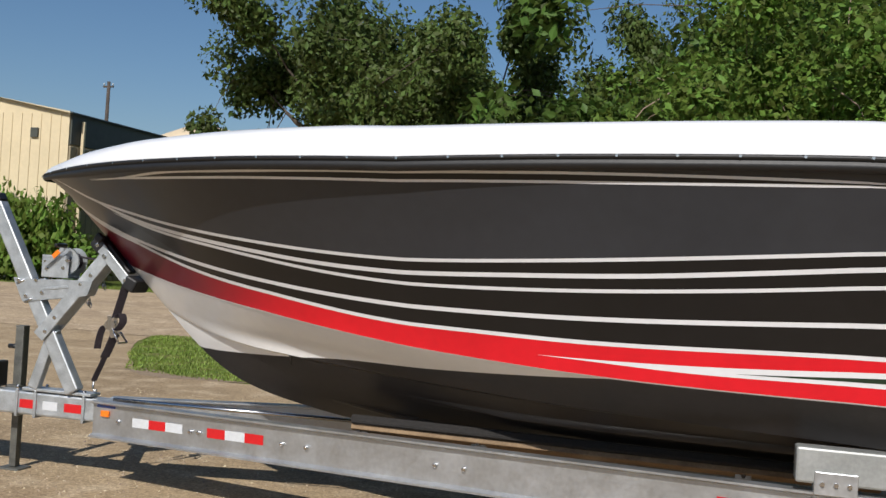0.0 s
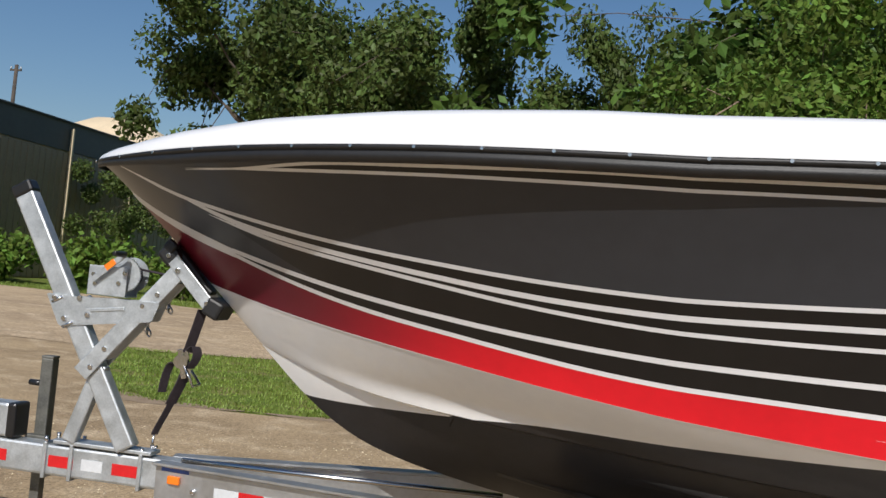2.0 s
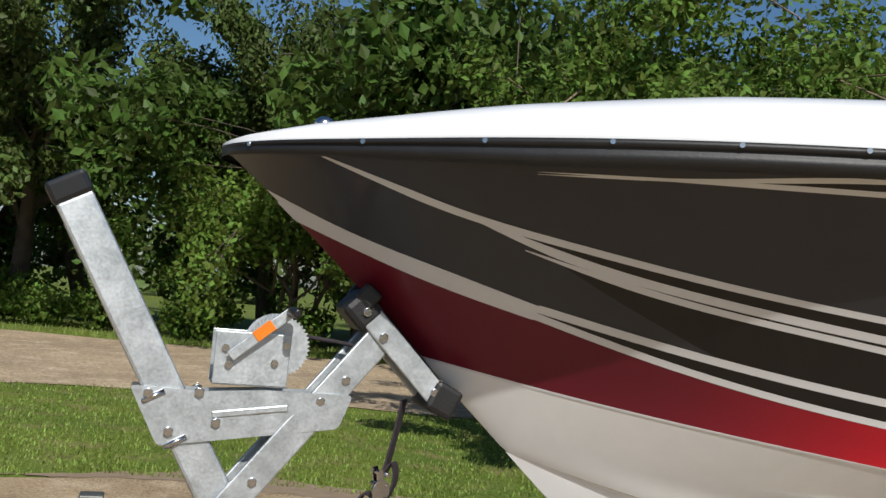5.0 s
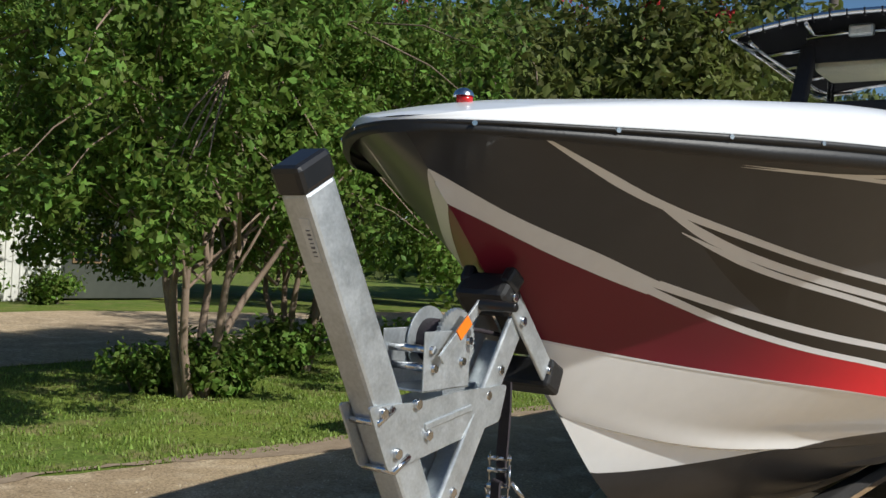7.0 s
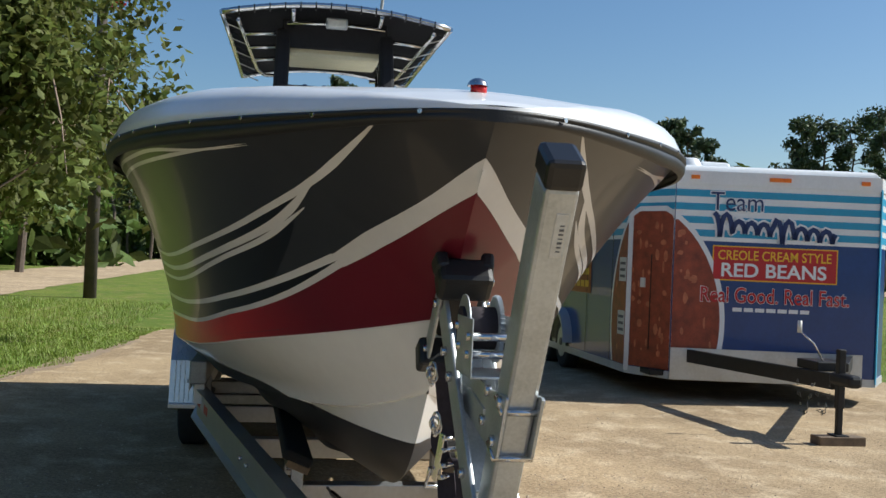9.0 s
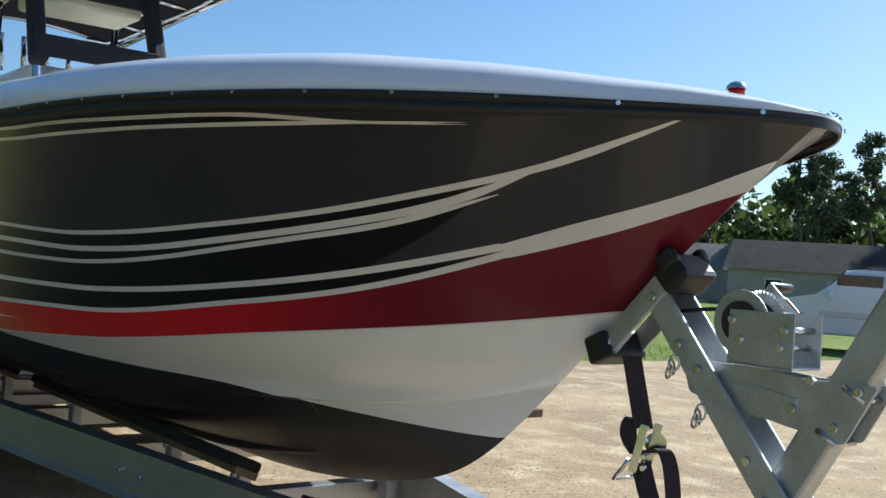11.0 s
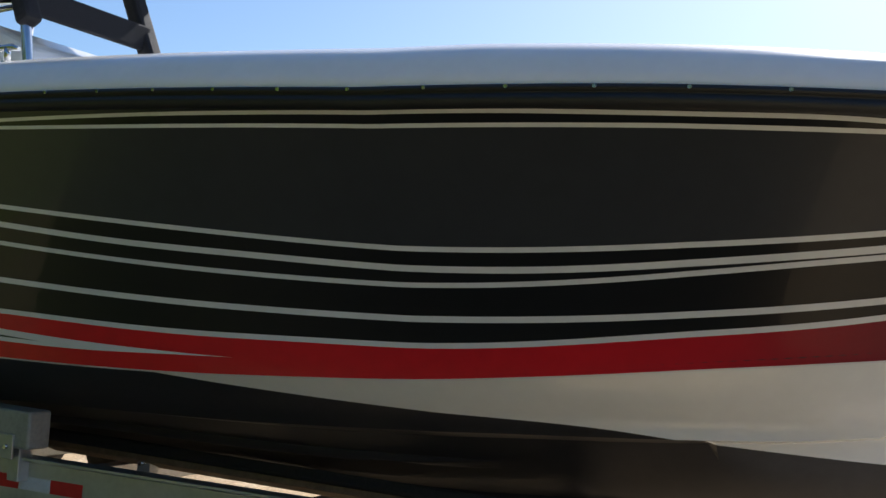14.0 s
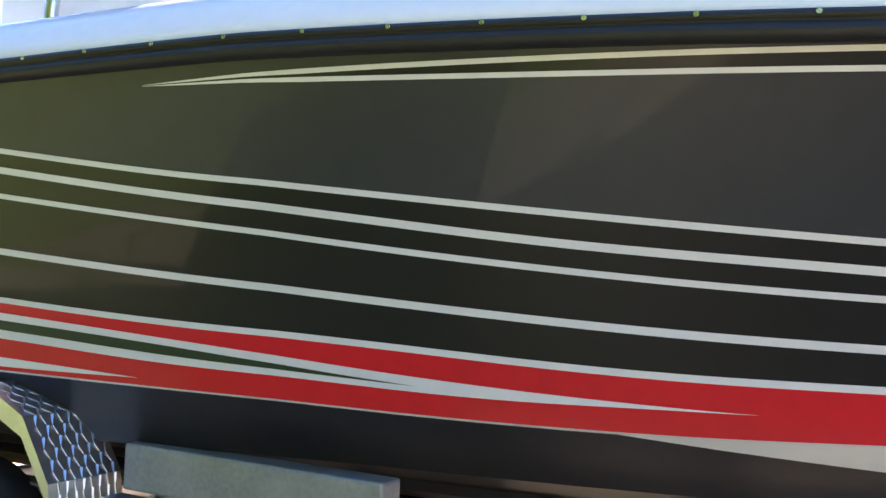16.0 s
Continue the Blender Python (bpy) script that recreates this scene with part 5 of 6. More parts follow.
for k, wall in enumerate(WALLS):
    m, s0, ln = wall
    part("wall_panel", box_data("wall_panel", (ln, .04, TZ1 - TZ0), T_NAVY, .003), trailer, "dark blue sheet wall", m @ pose(ln / 2, .02, (TZ0 + TZ1) / 2))
    if k in (0, 1, 2, 3):
        skin("white_band", wall, rect(.004, ln - .004, 1.66, TZ1 - .01), T_WHITE, .003, "white upper band")
        for z in (1.74, 1.875, 2.01, 2.15):
            skin("blue_stripe", wall, rect(.004, ln - .004, z - .036, z + .036), T_BLUE, .006)
    skin("bottom_trim", wall, rect(0, ln, TZ0 - .03, TZ0 + .05), T_TRIM, .012, "", .012)
    skin("roof_edge", wall, rect(0, ln, TZ1 - .12, TZ1 + .02), T_WHITE, .014, "rounded white roof edge", .014)
# rear wall and roof
part("rear_wall", box_data("rear_wall", (.04, 2.86, TZ1 - TZ0), T_WHITE, .003), trailer, "", pose(13.8, -5.1, (TZ0 + TZ1) / 2))
rb = bmesh.new()
lo = [rb.verts.new((x, y, TZ1)) for x, y in CORNERS]
up = [rb.verts.new((10.8 + (x - 10.8) * .985, -5.1 + (y + 5.1) * .955, TZ1 + .085)) for x, y in CORNERS]
rb.faces.new(lo)
rb.faces.new(up[::-1])
for i in range(6):
    rb.faces.new((lo[i], lo[(i + 1) % 6], up[(i + 1) % 6], up[i]))
bmesh.ops.bevel(rb, geom=[e for e in rb.edges if e.verts[0] in up and e.verts[1] in up], offset=.05, segments=4, affect="EDGES", profile=.5)
part("roof", bm_data("roof", rb, T_WHITE), trailer, "white roof with rounded edge")
part("floor_pan", box_data("floor_pan", (5.5, 2.7, .06), BLACK_STEEL, .01), trailer, "", pose(10.95, -5.1, .28))
for x, y in ((8.8, -4.6), (9.9, -4.3), (10.8, -5.4)):
    box("roof_vent", (x, y, TZ1 + .125), (.38, .38, .1), T_WHITE, trailer, .04, "white roof vent cover")
part("roof_dome", cyl_data("roof_dome", .17, .12, T_WHITE, 24, .1, .02), trailer, "round roof vent", pose(8.55, -4.25, TZ1 + .13))
for wall, us in ((FRONT, (.2, 1.05, 1.12, 1.19, 2.05)), (SIDE, (.3, 4.8))):
    for u in us:
        skin("marker_light", wall, rect(u - .045, u + .045, TZ1 - .065, TZ1 - .025), ORANGE, .034, "orange clearance light", .02)


def oval_half(z, grow):
    q = 1 - ((z - .8) / (1.2 + grow)) ** 2
    return (.82 + grow) * math.sqrt(max(0, q)) ** 1.15


def oval(name, mat, grow, out, label):
    """The bean oval wrapped over side, wedge and front, cut at each corner."""
    for wall in (SIDE, WEDGE, FRONT):
        m, s0, ln = wall
        left, right = [], []
        for i in range(40):
            z = TZ0 + .06 + (2.0 + grow - TZ0 - .06) * i / 39
            h = oval_half(z, grow)
            a, b = max(.33 - h, s0 + .004), min(.33 + h, s0 + ln - .004)
            if b - a > .005:
                left.append((a - s0, z))
                right.append((b - s0, z))
        if len(left) > 2:
            skin(name, wall, left + right[::-1], mat, out, label)


oval("bean_border", T_WHITE, .055, .009, "white border of the bean picture")
oval("bean_picture", T_BEAN, 0, .012, "brown-red printed bean oval")
gr = random.Random(6)
for k in range(150):
    wall = gr.choice((WEDGE, FRONT, FRONT, SIDE, WEDGE))
    z = gr.uniform(.4, 1.85)
    h = oval_half(z, 0) - .08
    s = .33 + gr.uniform(-h, h)
    u = s - wall[1]
    if .05 < u < wall[2] - .05:
        w_, h_ = gr.uniform(.015, .05), gr.uniform(.02, .09)
        skin("bean_glint", wall, [(u + w_ * math.cos(q) * gr.uniform(.6, 1), z + h_ * math.sin(q) * gr.uniform(.6, 1)) for q in np.arange(0, 6.28, .9)], T_BEAN_LIGHT, .015)


def lettering(text, wall, u0, u1, z0, z1, mat, out, name="lettering", grow=0.0):
    cu = bpy.data.curves.new("letters", "FONT")
    cu.body, cu.size, cu.extrude, cu.offset = text, 1.0, .0, grow
    tmp = bpy.data.objects.new("letters", cu)
    me = bpy.data.meshes.new_from_object(tmp)
    bpy.data.objects.remove(tmp)
    xs = [v.co.x for v in me.vertices]
    ys = [v.co.y for v in me.vertices]
    sx, sy = (u1 - u0) / (max(xs) - min(xs)), (z1 - z0) / (max(ys) - min(ys))
    x0, y0 = min(xs), min(ys)
    for v in me.vertices:
        v.co = (u0 + (v.co.x - x0) * sx, -out, z0 + (v.co.y - y0) * sy)
    me.materials.clear()
    me.materials.append(mat)
    return part(name, me, trailer, "", wall[0])


def script_shape(wall, u0, u1, z0, z1, body, edge, out):
    """The trade name as a plain flowing ribbon in its colours."""
    for mat, w, o in ((edge, .1, out), (body, .055, out + .003)):
        pts = []
        for i in range(90):
            f = i / 89
            pts.append((u0 + (u1 - u0) * (f + .018 * math.sin(f * 62)), z0 + (z1 - z0) * (.62 - .25 * f + (.34 if f < .14 or .5 < f < .62 else .17) * math.cos(f * 62))))
        verts, faces = [], []
        for i, (u, z) in enumerate(pts):
            a, b = pts[max(0, i - 1)], pts[min(89, i + 1)]
            d = Vector((b[0] - a[0], b[1] - a[1])).normalized()
            verts += [(u - d.y * w / 2, -o, z + d.x * w / 2), (u + d.y * w / 2, -o, z - d.x * w / 2)]
        faces = [(2 * i, 2 * i + 1, 2 * i + 3, 2 * i + 2) for i in range(89)]
        part("trade_mark", mesh_data("trade_mark", verts, faces, mat), trailer, "plain flowing ribbon mark", wall[0])


lettering("Team", FRONT, .37, .96, 1.97, 2.18, T_WHITE, .009, grow=.03)
lettering("Team", FRONT, .38, .95, 1.98, 2.17, T_INK, .012)
script_shape(FRONT, .42, 1.76, 1.60, 1.97, T_INK, T_WHITE, .012)
skin("sign_border", FRONT, rect(.42, 1.78, 1.26, 1.62), T_YELLOW, .008, "yellow sign border")
skin("sign_field", FRONT, rect(.433, 1.767, 1.273, 1.607), T_RED, .011, "red sign field")
lettering("CREOLE CREAM STYLE", FRONT, .48, 1.71, 1.475, 1.575, T_YELLOW, .0145, grow=.012)
lettering("RED BEANS", FRONT, .52, 1.66, 1.30, 1.445, T_WHITE, .0145, grow=.02)
lettering("Real Good. Real Fast.", FRONT, .30, 1.92, 1.03, 1.2, T_WHITE, .0155, grow=.03)
lettering("Real Good. Real Fast.", FRONT, .305, 1.915, 1.035, 1.195, T_RED, .018, grow=.01)
for k in range(7):
    skin("small_print", FRONT, rect(.66 + .122 * k, .66 + .122 * k + .1, .945, .985), T_WHITE, .008)
skin("rock_guard", FRONT, rect(.0, 2.08, TZ0 - .02, .55), ALU, .03, "silver rock guard sheet", .02)
skin("corner_trim", WEDGE2, rect(-.02, .07, TZ0, TZ1 - .1), T_BLUE, .016, "blue corner trim", .012)
skin("corner_trim", WEDGE, rect(-.01, .055, TZ0, TZ1 - .1), T_WHITE, .02, "white corner post", .016)
# side: ribbon mark, sign, door with its notices, seams
script_shape(SIDE, 1.9, 3.9, 1.35, 1.85, VINYL_WHITE, T_INK, .009)
skin("side_sign", SIDE, rect(2.7, 3.75, 1.02, 1.4), T_ORANGE, .009, "dull orange sign")
for k in range(2):
    for j in range(5):
        skin("sign_bar", SIDE, rect(2.8 + .18 * j, 2.94 + .18 * j, 1.09 + .15 * k, 1.17 + .15 * k), T_YELLOW, .012)
for u in (.9, 1.3, 2.1, 2.6, 3.6, 4.55):
    skin("panel_seam", SIDE, rect(u, u + .012, TZ0 + .06, TZ1 - .13), BLACK_STEEL, .011)
for z in (.62, 1.2):
    skin("notice", SIDE, rect(4.83, 5.06, z, z + .26), LABEL_WHITE, .017, "white paper notice")
    for k in range(3):
        skin("notice_line", SIDE, rect(4.86, 5.03, z + .04 + .07 * k, z + .07 + .07 * k), INK, .02)
skin("latch", WEDGE, rect(.2, .26, 1.15, 1.25), LABEL_WHITE, .03, "small white latch", .02)
skin("door_seam", WEDGE, rect(.33, .342, .5, 1.5), BLACK_STEEL, .0165)
# wheels and fender on the seen side
for x in (11.25, 12.1):
    w = part("wheel", tube_data("wheel", [(0, -.1, 0), (0, -.08, 0), (0, .08, 0), (0, .1, 0)], [.3, .34, .34, .3], TYRE_MAT, 28), trailer, "black tyre on a silver rim", pose(x, -3.74, .34))
    part("rim", cyl_data("rim", .2, .21, GALV, 20, None, .01), w, "silver rim", pose(0, 0, 0, 90, 0, 0))
    part("hub", cyl_data("hub", .05, .24, GALV_DULL, 14), w, "", pose(0, 0, 0, 90, 0, 0))
    w = part("wheel", tube_data("wheel", [(0, -.1, 0), (0, -.08, 0), (0, .08, 0), (0, .1, 0)], [.3, .34, .34, .3], TYRE_MAT, 28), trailer, "", pose(x, -6.45, .34))
arch = [(11.25 + .46 * math.cos(q), .36 + .43 * math.sin(q)) for q in np.linspace(math.pi, math.pi * .4, 9)] + [(12.1 + .46 * math.cos(q), .36 + .43 * math.sin(q)) for q in np.linspace(math.pi * .6, 0, 9)]
fv = [(x, y, z) for x, z in arch for y in (-3.65, -3.52)] + [(x, -3.52, z - .06) for x, z in arch]
na = len(arch)
ff = [(2 * i, 2 * i + 1, 2 * i + 3, 2 * i + 2) for i in range(na - 1)] + [(2 * i + 1, 2 * na + i, 2 * na + i + 1, 2 * i + 3) for i in range(na - 1)]
part("fender", mesh_data("fender", fv, ff, T_TRIM), trailer, "pressed silver fender over two wheels")
skin("wheel_well", SIDE, [(13.8 - x, z - .01) for x, z in arch[::-1]], BLACK_STEEL, .006, "dark wheel well")
# tongue, coupler, chains
for a, b in (((8.1, -4.15, .47), (5.72, -4.45, .5)), ((7.95, -5.95, .47), (5.72, -4.5, .5))):
    bar("tongue_beam", a, b, .06, .13, BLACK_STEEL, trailer, .006, "black A-frame beam")
box("coupler", (5.58, -4.46, .53), (.34, .12, .1), BLACK_STEEL, trailer, .03, "black ball coupler")
box("battery_tray", (6.1, -4.55, .6), (.36, .3, .08), BLACK_STEEL, trailer, .01)
tube("crank", [(6.0, -4.5, .63), (6.02, -4.42, .78), (6.05, -4.3, .88)], .008, STEEL, trailer, 8, "small crank")
part("crank_knob", cyl_data("crank_knob", .02, .1, LABEL_WHITE, 12), trailer, "white grip", pose(6.05, -4.29, .92))
for k in range(9):
    f = k / 8
    for y0 in (-4.25, -4.42):
        part("chain_link", tube_data("chain_link", [(0, 0, .02), (.012, 0, 0), (0, 0, -.03), (-.012, 0, 0), (0, 0, .02)], .005, GALV_DULL, 5), trailer, "", pose(5.98 - .25 * f, y0, .47 - .25 * math.sin(math.pi * f), 0, 30 * k, 80 * k))
tj = thing("trailer_jack", (5.74, -4.28, 0), "black trailer jack standing on a timber block", "jack")
box("outer_tube", (0, 0, .56), (.065, .065, .5), BLACK_STEEL, tj, .01)
box("inner_tube", (0, 0, .22), (.05, .05, .3), BLACK_STEEL, tj, .008)
box("foot_plate", (0, 0, .085), (.14, .12, .012), BLACK_STEEL, tj, .003)
tagged(box("timber_block", (5.74, -4.28, .04), (.16, .42, .08), WOOD_BLOCK, None, .006), "weathered timber block under the trailer jack", "block")

# ---- far buildings ----
B_BEIGE = material("beige_sheet_wall", (.62, .52, .34), .55, vary=.06, scale=.8)
B_DARK = material("dark_green_grey_sheet", (.06, .065, .055), .5, vary=.15, scale=.6)
B_TAN = material("tan_ribbed_sheet", (.3, .25, .16), .6, vary=.1, scale=1)
B_DOME = material("tan_dome", (.62, .5, .34), .8, vary=.08, scale=.5)
B_BLUE = material("blue_sheet_wall", (.02, .055, .11), .5, vary=.12, scale=.3)
B_WHITE = material("white_sheet", (.66, .65, .6), .55, vary=.08, scale=.7)
B_GREY = material("grey_shingle", (.24, .225, .205), .9, vary=.2, scale=1.5)
B_BRICK = material("pale_render", (.42, .36, .3), .8, vary=.1, scale=1)
POLE_WOOD = material("dark_pole_timber", (.05, .042, .036), .9, second=(.09, .07, .055), scale=4, bump=.4, bump_scale=20)


def gable(name, parent, x0, x1, y0, y1, h, ridge, wall_mat, roof_mat, along_x=True, label=""):
    """Walls with a pitched roof that overhangs."""
    cx, cy = (x0 + x1) / 2, (y0 + y1) / 2
    if along_x:
        v = [(x0, y0, 0), (x1, y0, 0), (x1, y1, 0), (x0, y1, 0), (x0, y0, h), (x1, y0, h), (x1, y1, h), (x0, y1, h), (x0, cy, h + ridge), (x1, cy, h + ridge)]
        f = [(0, 1, 5, 4), (2, 3, 7, 6), (1, 2, 6, 9, 5), (3, 0, 4, 8, 7)]
        o = .35
        r = [(x0 - o, y0 - o, h - .12), (x1 + o, y0 - o, h - .12), (x1 + o, cy, h + ridge + .06), (x0 - o, cy, h + ridge + .06), (x0 - o, y1 + o, h - .12), (x1 + o, y1 + o, h - .12)]
        rf = [(0, 1, 2, 3), (3, 2, 5, 4)]
    else:
        v = [(x0, y0, 0), (x1, y0, 0), (x1, y1, 0), (x0, y1, 0), (x0, y0, h), (x1, y0, h), (x1, y1, h), (x0, y1, h), (cx, y0, h + ridge), (cx, y1, h + ridge)]
        f = [(0, 1, 5, 8, 4), (2, 3, 7, 9, 6), (1, 2, 6, 5), (3, 0, 4, 7)]
        o = .2
        r = [(x0 - o, y0 - o, h - .1), (x0 - o, y1 + o, h - .1), (cx, y1 + o, h + ridge + .06), (cx, y0 - o, h + ridge + .06), (x1 + o, y1 + o, h - .1), (x1 + o, y0 - o, h - .1)]
        rf = [(0, 3, 2, 1), (3, 5, 4, 2)]
    part("wall", mesh_data("wall", v, f, wall_mat), parent, label)
    rbm = bmesh.new()
    rv = [rbm.verts.new(p) for p in r]
    for q in rf:
        rbm.faces.new([rv[i] for i in q])
    bmesh.ops.solidify(rbm, geom=rbm.faces[:], thickness=.12)
    part("roof", bm_data("roof", rbm, roof_mat), parent, "pitched roof")


shed = thing("metal_shed", (0, 0, 0), "large beige and dark green metal shed beyond the lane", "shed")
gable("shed", shed, -33, -18.9, 26, 41.5, 6.1, 1.1, B_BEIGE, B_DARK, False, "beige sheet walls")
box("side_cladding", (-18.86, 33.75, 5.5), (.07, 15.4, 1.16), B_DARK, shed, .01, "dark upper side cladding")
rib = box_data("rib_panel", (.08, .36, 4.85), B_TAN, .04, 2)
for k in range(39):
    part("rib_panel", rib, shed, "", pose(-18.85, 26.2 + .395 * k, 2.44))
for y in (26.6, 31.5, 36.5):
    box("downpipe", (-18.72, y, 2.9), (.12, .12, 5.8), B_BEIGE, shed, .02, "pale downpipe")
for k in range(34):
    box("wall_rib", (-32.8 + .41 * k, 25.985, 3.0), (.05, .03, 6.0), B_BEIGE, shed, .01)
box("wall_vent", (-20.3, 25.95, 5.3), (.3, .08, .35), B_DARK, shed, .01)
dome_b = bmesh.new()
bmesh.ops.create_uvsphere(dome_b, u_segments=32, v_segments=14, radius=8)
bmesh.ops.delete(dome_b, geom=[v for v in dome_b.verts if v.co.z < -.01], context="VERTS")
bmesh.ops.scale(dome_b, vec=(1, 1, 1.3), verts=dome_b.verts)
dm = tagged(part("storage_dome", bm_data("storage_dome", dome_b, B_DOME, True)), "pale tan storage dome behind the shed", "dome")
dm.matrix_basis = pose(-32.4, 60.5, 0)


def pole(x, y, h, r, label, arm=True):
    p = thing("utility_pole", (x, y, 0), label, "pole")
    part("shaft", tube_data("shaft", [(0, 0, -.1), (0, 0, h * .5), (.02, 0, h)], [r, r * .85, r * .68], POLE_WOOD, 10), p, "dark timber shaft")
    if arm:
        box("crossarm", (0, 0, h - .3), (.7, .08, .1), POLE_WOOD, p, .01)
        for dx in (-.3, .3):
            part("insulator", cyl_data("insulator", .04, .14, T_TRIM, 10), p, "", pose(dx, 0, h - .17))
    return p


pole(-31.8, 47.1, 11.1, .15, "grey timber utility pole behind the metal shed")
pole(25.2, 5.2, 11, .17, "tall dark timber pole on the lawn", False)

hut = thing("white_shed", (0, 0, 0), "white corrugated shed with a dark windowed porch under trees", "shed")
gable("white_shed", hut, 9.6, 13.6, 20.5, 25, 2.5, .9, B_WHITE, B_GREY, True, "white corrugated walls")
for k in range(22):
    box("corrugation", (9.58, 20.6 + .2 * k, 1.25), (.04, .06, 2.5), B_WHITE, hut, .015)
for k in range(20):
    box("corrugation", (9.7 + .2 * k, 20.48, 1.25), (.06, .04, 2.5), B_WHITE, hut, .015)
box("porch", (15.4, 21.2, 1.25), (3.5, 1.2, 2.4), B_DARK, hut, .02, "dark porch front")
for k in range(3):
    win = box("window", (14.4 + 1.05 * k, 20.58, 1.4), (.85, .05, .9), TIMBER, hut, .01, "orange-framed window")
    part("pane", box_data("pane", (.74, .02, .79), GLASS_DARK, .002), win, "dark pane", pose(0, -.03, 0))

works = thing("blue_building", (0, 0, 0), "dark blue metal building with a pale ribbed roof band", "building")
BX = 108
box("wall", (BX + 8, -24, 3.2), (16, 40, 6.4), B_BLUE, works, .05, "dark blue sheet walls")
box("parapet", (BX - .1, -29, 6.5), (.3, 30, .3), B_WHITE, works, .03, "white roof edge")
for k in range(46):
    box("roof_rib", (BX - 1.2, -4.3 - .21 * k, 6.15), (2.6, .17, .3), B_WHITE, works, .03, "", (0, -35, 0))
box("eave", (BX - 2.3, -9.2, 4.75), (.2, 10, .7), B_GREY, works, .03, "grey eave board")
box("door", (BX - .05, -10.3, 1.4), (.1, 1.6, 2.8), B_WHITE, works, .02, "white door")
for y in (-6.2, -13.5):
    w = box("window", (BX - .05, y, 2.2), (.1, 1.6, 1.3), B_WHITE, works, .02, "white framed window")
    part("pane", box_data("pane", (.05, 1.35, 1.05), GLASS_DARK, .004), w, "dark pane", pose(-.06, 0, 0))
box("bin", (BX - 2.5, -7.0, .9), (1.2, 1.2, 1.8), PLASTIC_BLACK, works, .1, "dark bin beside the wall")
sheet("pale_path", [(62, -50), (106, -60)], [(62, -1), (106, -2)], .012, LANE, "pale gravel yard before the blue building", "path", 1)

house = thing("bungalow", (0, 0, 0), "low pale bungalow with grey hipped roofs", "house")
house.matrix_basis = pose(38, -62, 0, 0, 0, 30)
gable("bungalow", house, -7, 7, -4, 4, 2.6, 2.0, B_BRICK, B_GREY, True, "pale rendered walls")
gable("bungalow_wing", house, -11, -6.2, -3, 6, 2.5, 1.6, B_BRICK, B_GREY, False)
for x in (-4, 0, 4):
    w = box("window", (x, 4.03, 1.4), (1.2, .06, 1.1), B_WHITE, house, .01, "white framed window")
    part("pane", box_data("pane", (1.0, .02, .9), GLASS_DARK, .003), w, "dark pane", pose(0, .03, 0))
house2 = copy_thing(house, pose(52, -66, 0, 0, 0, 20))

# white estate car
CAR_WHITE = material("white_car_paint", (.72, .73, .74), .25, 0.0, .6, vary=.03, scale=2)
car = thing("suv", (11.2, -19.8, 0), "white full-size SUV with roof rails parked on the lot", "car", rz=28)
prof = [(-2.55, .45), (-2.6, .8), (-2.5, 1.12), (-2.38, 1.78), (-2.2, 1.88), (.3, 1.88), (.55, 1.84), (1.15, 1.22), (2.35, 1.08), (2.55, .95), (2.6, .5), (2.5, .38), (-2.4, .38)]
cbm = bmesh.new()
nn = len(prof)
va = [cbm.verts.new((x, -.95 + (.12 if z > 1.5 else 0), z)) for x, z in prof]
vb = [cbm.verts.new((x, .95 - (.12 if z > 1.5 else 0), z)) for x, z in prof]
cbm.faces.new(va)
cbm.faces.new(vb[::-1])
for i in range(nn):
    cbm.faces.new((va[i], va[(i + 1) % nn], vb[(i + 1) % nn], vb[i]))
bmesh.ops.bevel(cbm, geom=cbm.edges[:], offset=.06, segments=3, affect="EDGES", profile=.5)
part("body", bm_data("body", cbm, CAR_WHITE), car, "white body")
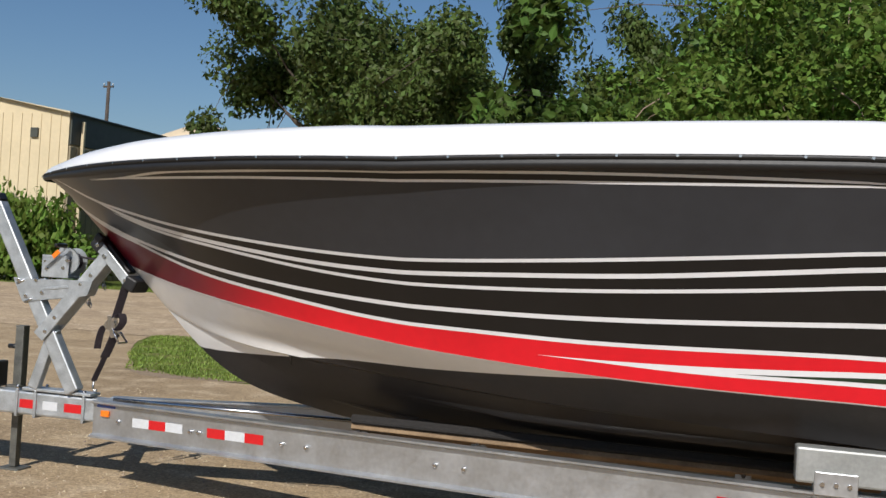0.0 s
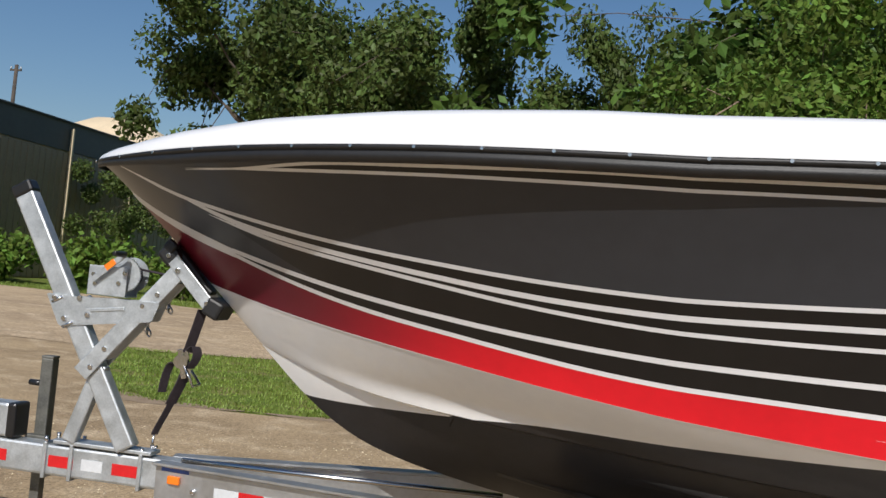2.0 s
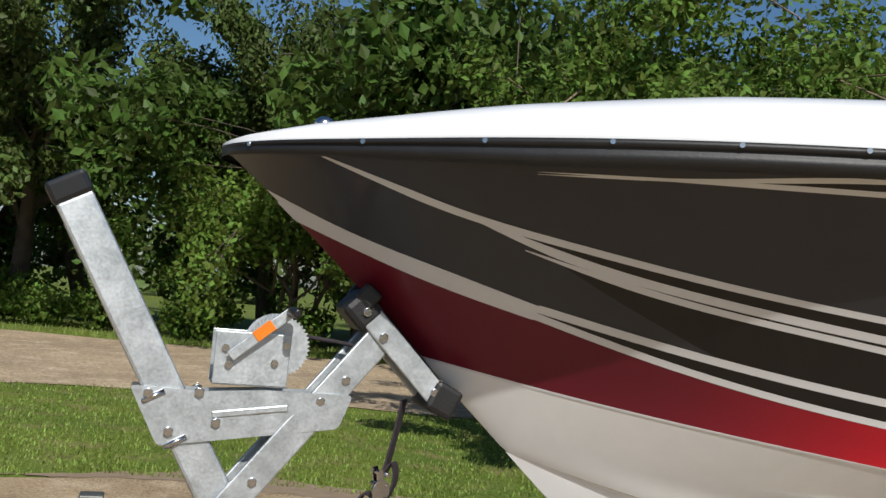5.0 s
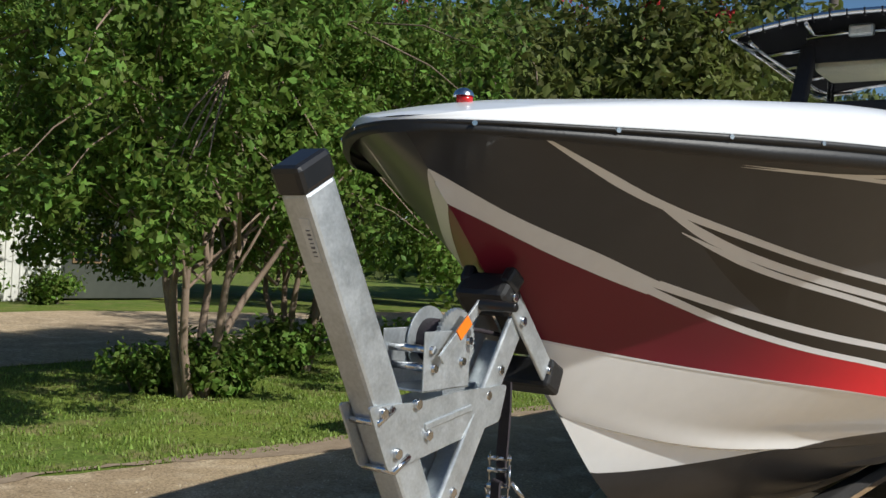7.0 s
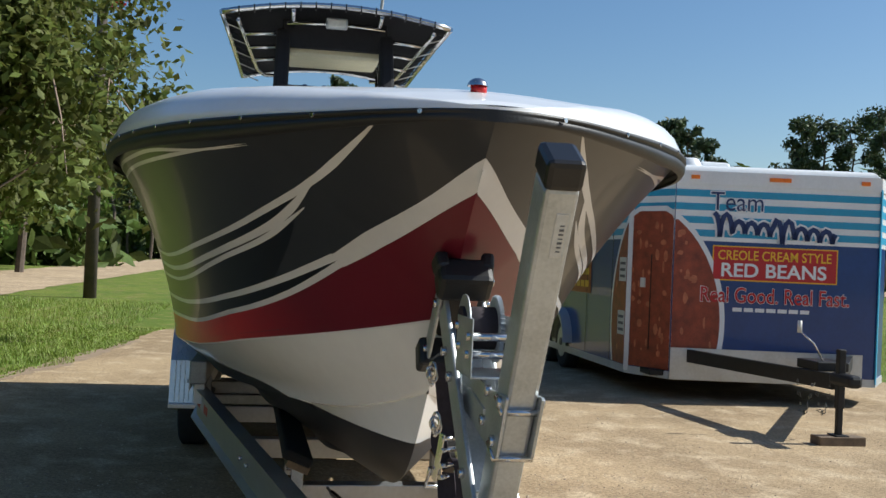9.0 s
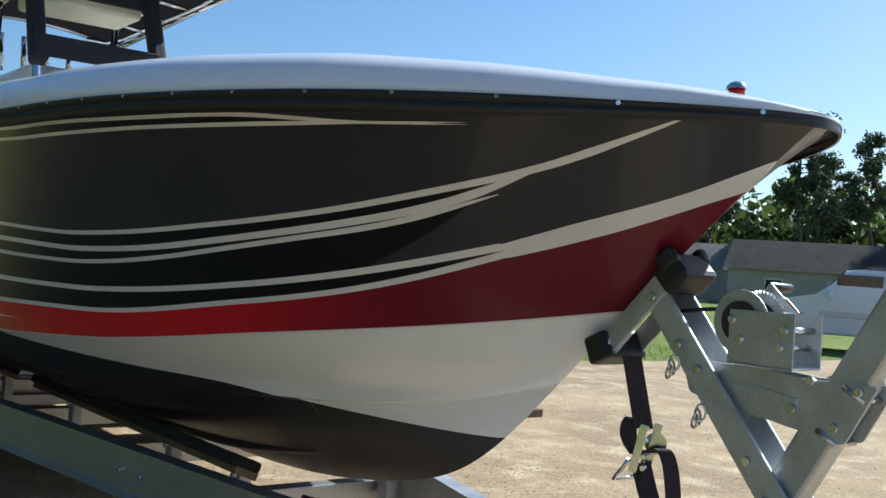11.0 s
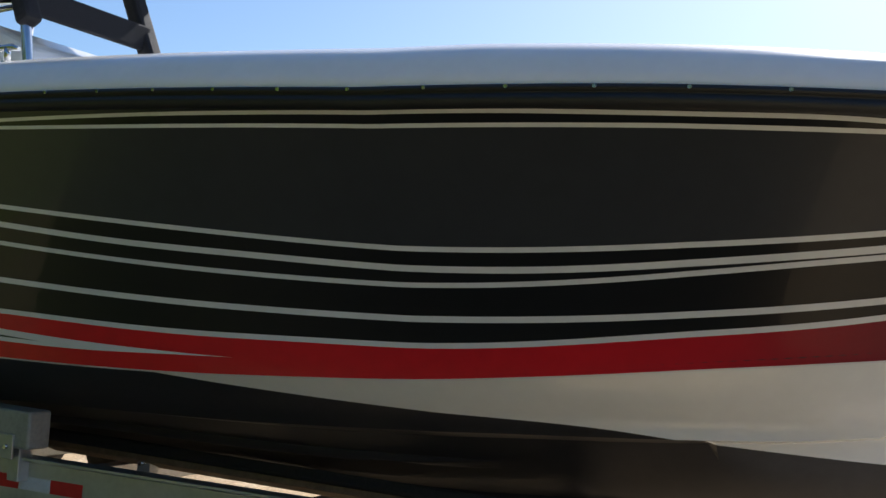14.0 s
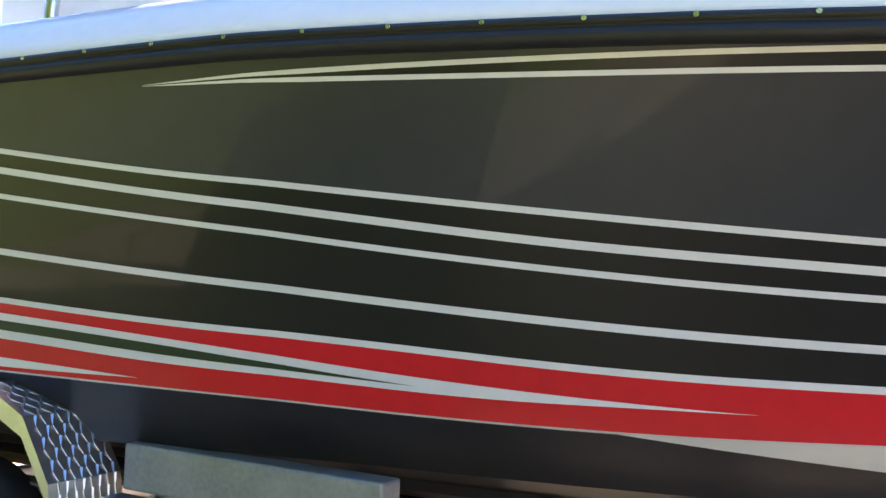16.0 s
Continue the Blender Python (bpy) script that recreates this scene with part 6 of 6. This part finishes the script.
for s in (-1, 1):
    for a, b in ((-2.25, -1.35), (-1.25, -.3), (-.2, .75)):
        part("side_window", box_data("side_window", (b - a, .02, .5), GLASS_DARK, .04, 2), car, "dark tinted window", pose((a + b) / 2, s * .885, 1.5, -s * 12, 0, 0))
    for x in (-1.55, 1.6):
        part("wheel_arch", cyl_data("wheel_arch", .44, .06, PLASTIC_BLACK, 28), car, "", pose(x, s * .935, .42, 90, 0, 0))
        w = part("wheel", cyl_data("wheel", .38, .24, TYRE_MAT, 28, None, .03), car, "black tyre", pose(x, s * .86, .38, 90, 0, 0))
        part("rim", cyl_data("rim", .24, .27, GALV, 20, None, .01), w, "silver rim", pose(0, 0, 0))
    tube("roof_rail", [(-2.1, s * .7, 1.9), (-2.0, s * .7, 1.96), (.1, s * .7, 1.96), (.2, s * .7, 1.9)], .025, PLASTIC_BLACK, car, 8, "black roof rail")
    box("door_trim", (-.4, s * .955, .85), (3.0, .03, .12), T_TRIM, car, .01)
    box("mirror", (.85, s * 1.05, 1.28), (.12, .2, .18), CAR_WHITE, car, .04, "door mirror")
    box("tail_light", (-2.52, s * .82, 1.15), (.1, .16, .4), LENS_RED, car, .02, "red tail light")
    box("headlight", (2.5, s * .7, .92), (.14, .3, .16), LABEL_WHITE, car, .03, "clear headlight")
part("windscreen", box_data("windscreen", (.9, 1.5, .02), GLASS_DARK, .008), car, "raked windscreen", pose(.88, 0, 1.55, 0, 46, 0))
box("bumper", (2.58, 0, .55), (.14, 1.8, .25), PLASTIC_BLACK, car, .05, "dark bumper")
box("bumper", (-2.6, 0, .55), (.14, 1.8, .25), PLASTIC_BLACK, car, .05)

skip = thing("dumpster", (30, -24, 0), "dark steel dumpster at the lot's far edge", "dumpster")
box("bin_body", (0, 0, .75), (2.2, 1.6, 1.3), B_DARK, skip, .05)
box("lid", (0, 0, 1.44), (2.25, 1.65, .07), PLASTIC_BLACK, skip, .02, "black lid")

# ---- distant woods all round ----
wr = random.Random(31)
wc = []
for k in range(620):
    a = wr.uniform(radians(55), radians(172)) if k % 5 else wr.uniform(0, 2 * math.pi)
    deg = math.degrees(a) % 360
    dist = wr.uniform(112, 150) if 78 < deg < 125 else wr.uniform(104, 130) if 125 <= deg < 170 else wr.uniform(62, 100)
    top = dist * (wr.uniform(.07, .105) if 97 < deg < 107 else wr.uniform(.035, .085))
    for j in range(3):
        wc.append(((dist * math.sin(a) + wr.uniform(-3, 3), dist * math.cos(a) + wr.uniform(-3, 3), top * (.15 + .4 * j)), dist * .045))
lv, lf = leaf_cloud(wr, wc, 90000, 1.25)
tagged(part("distant_woods", mesh_data("distant_woods", lv, lf, LEAF_DARK)), "dark line of distant mixed woods round the lot", "woods", kind="stuff")
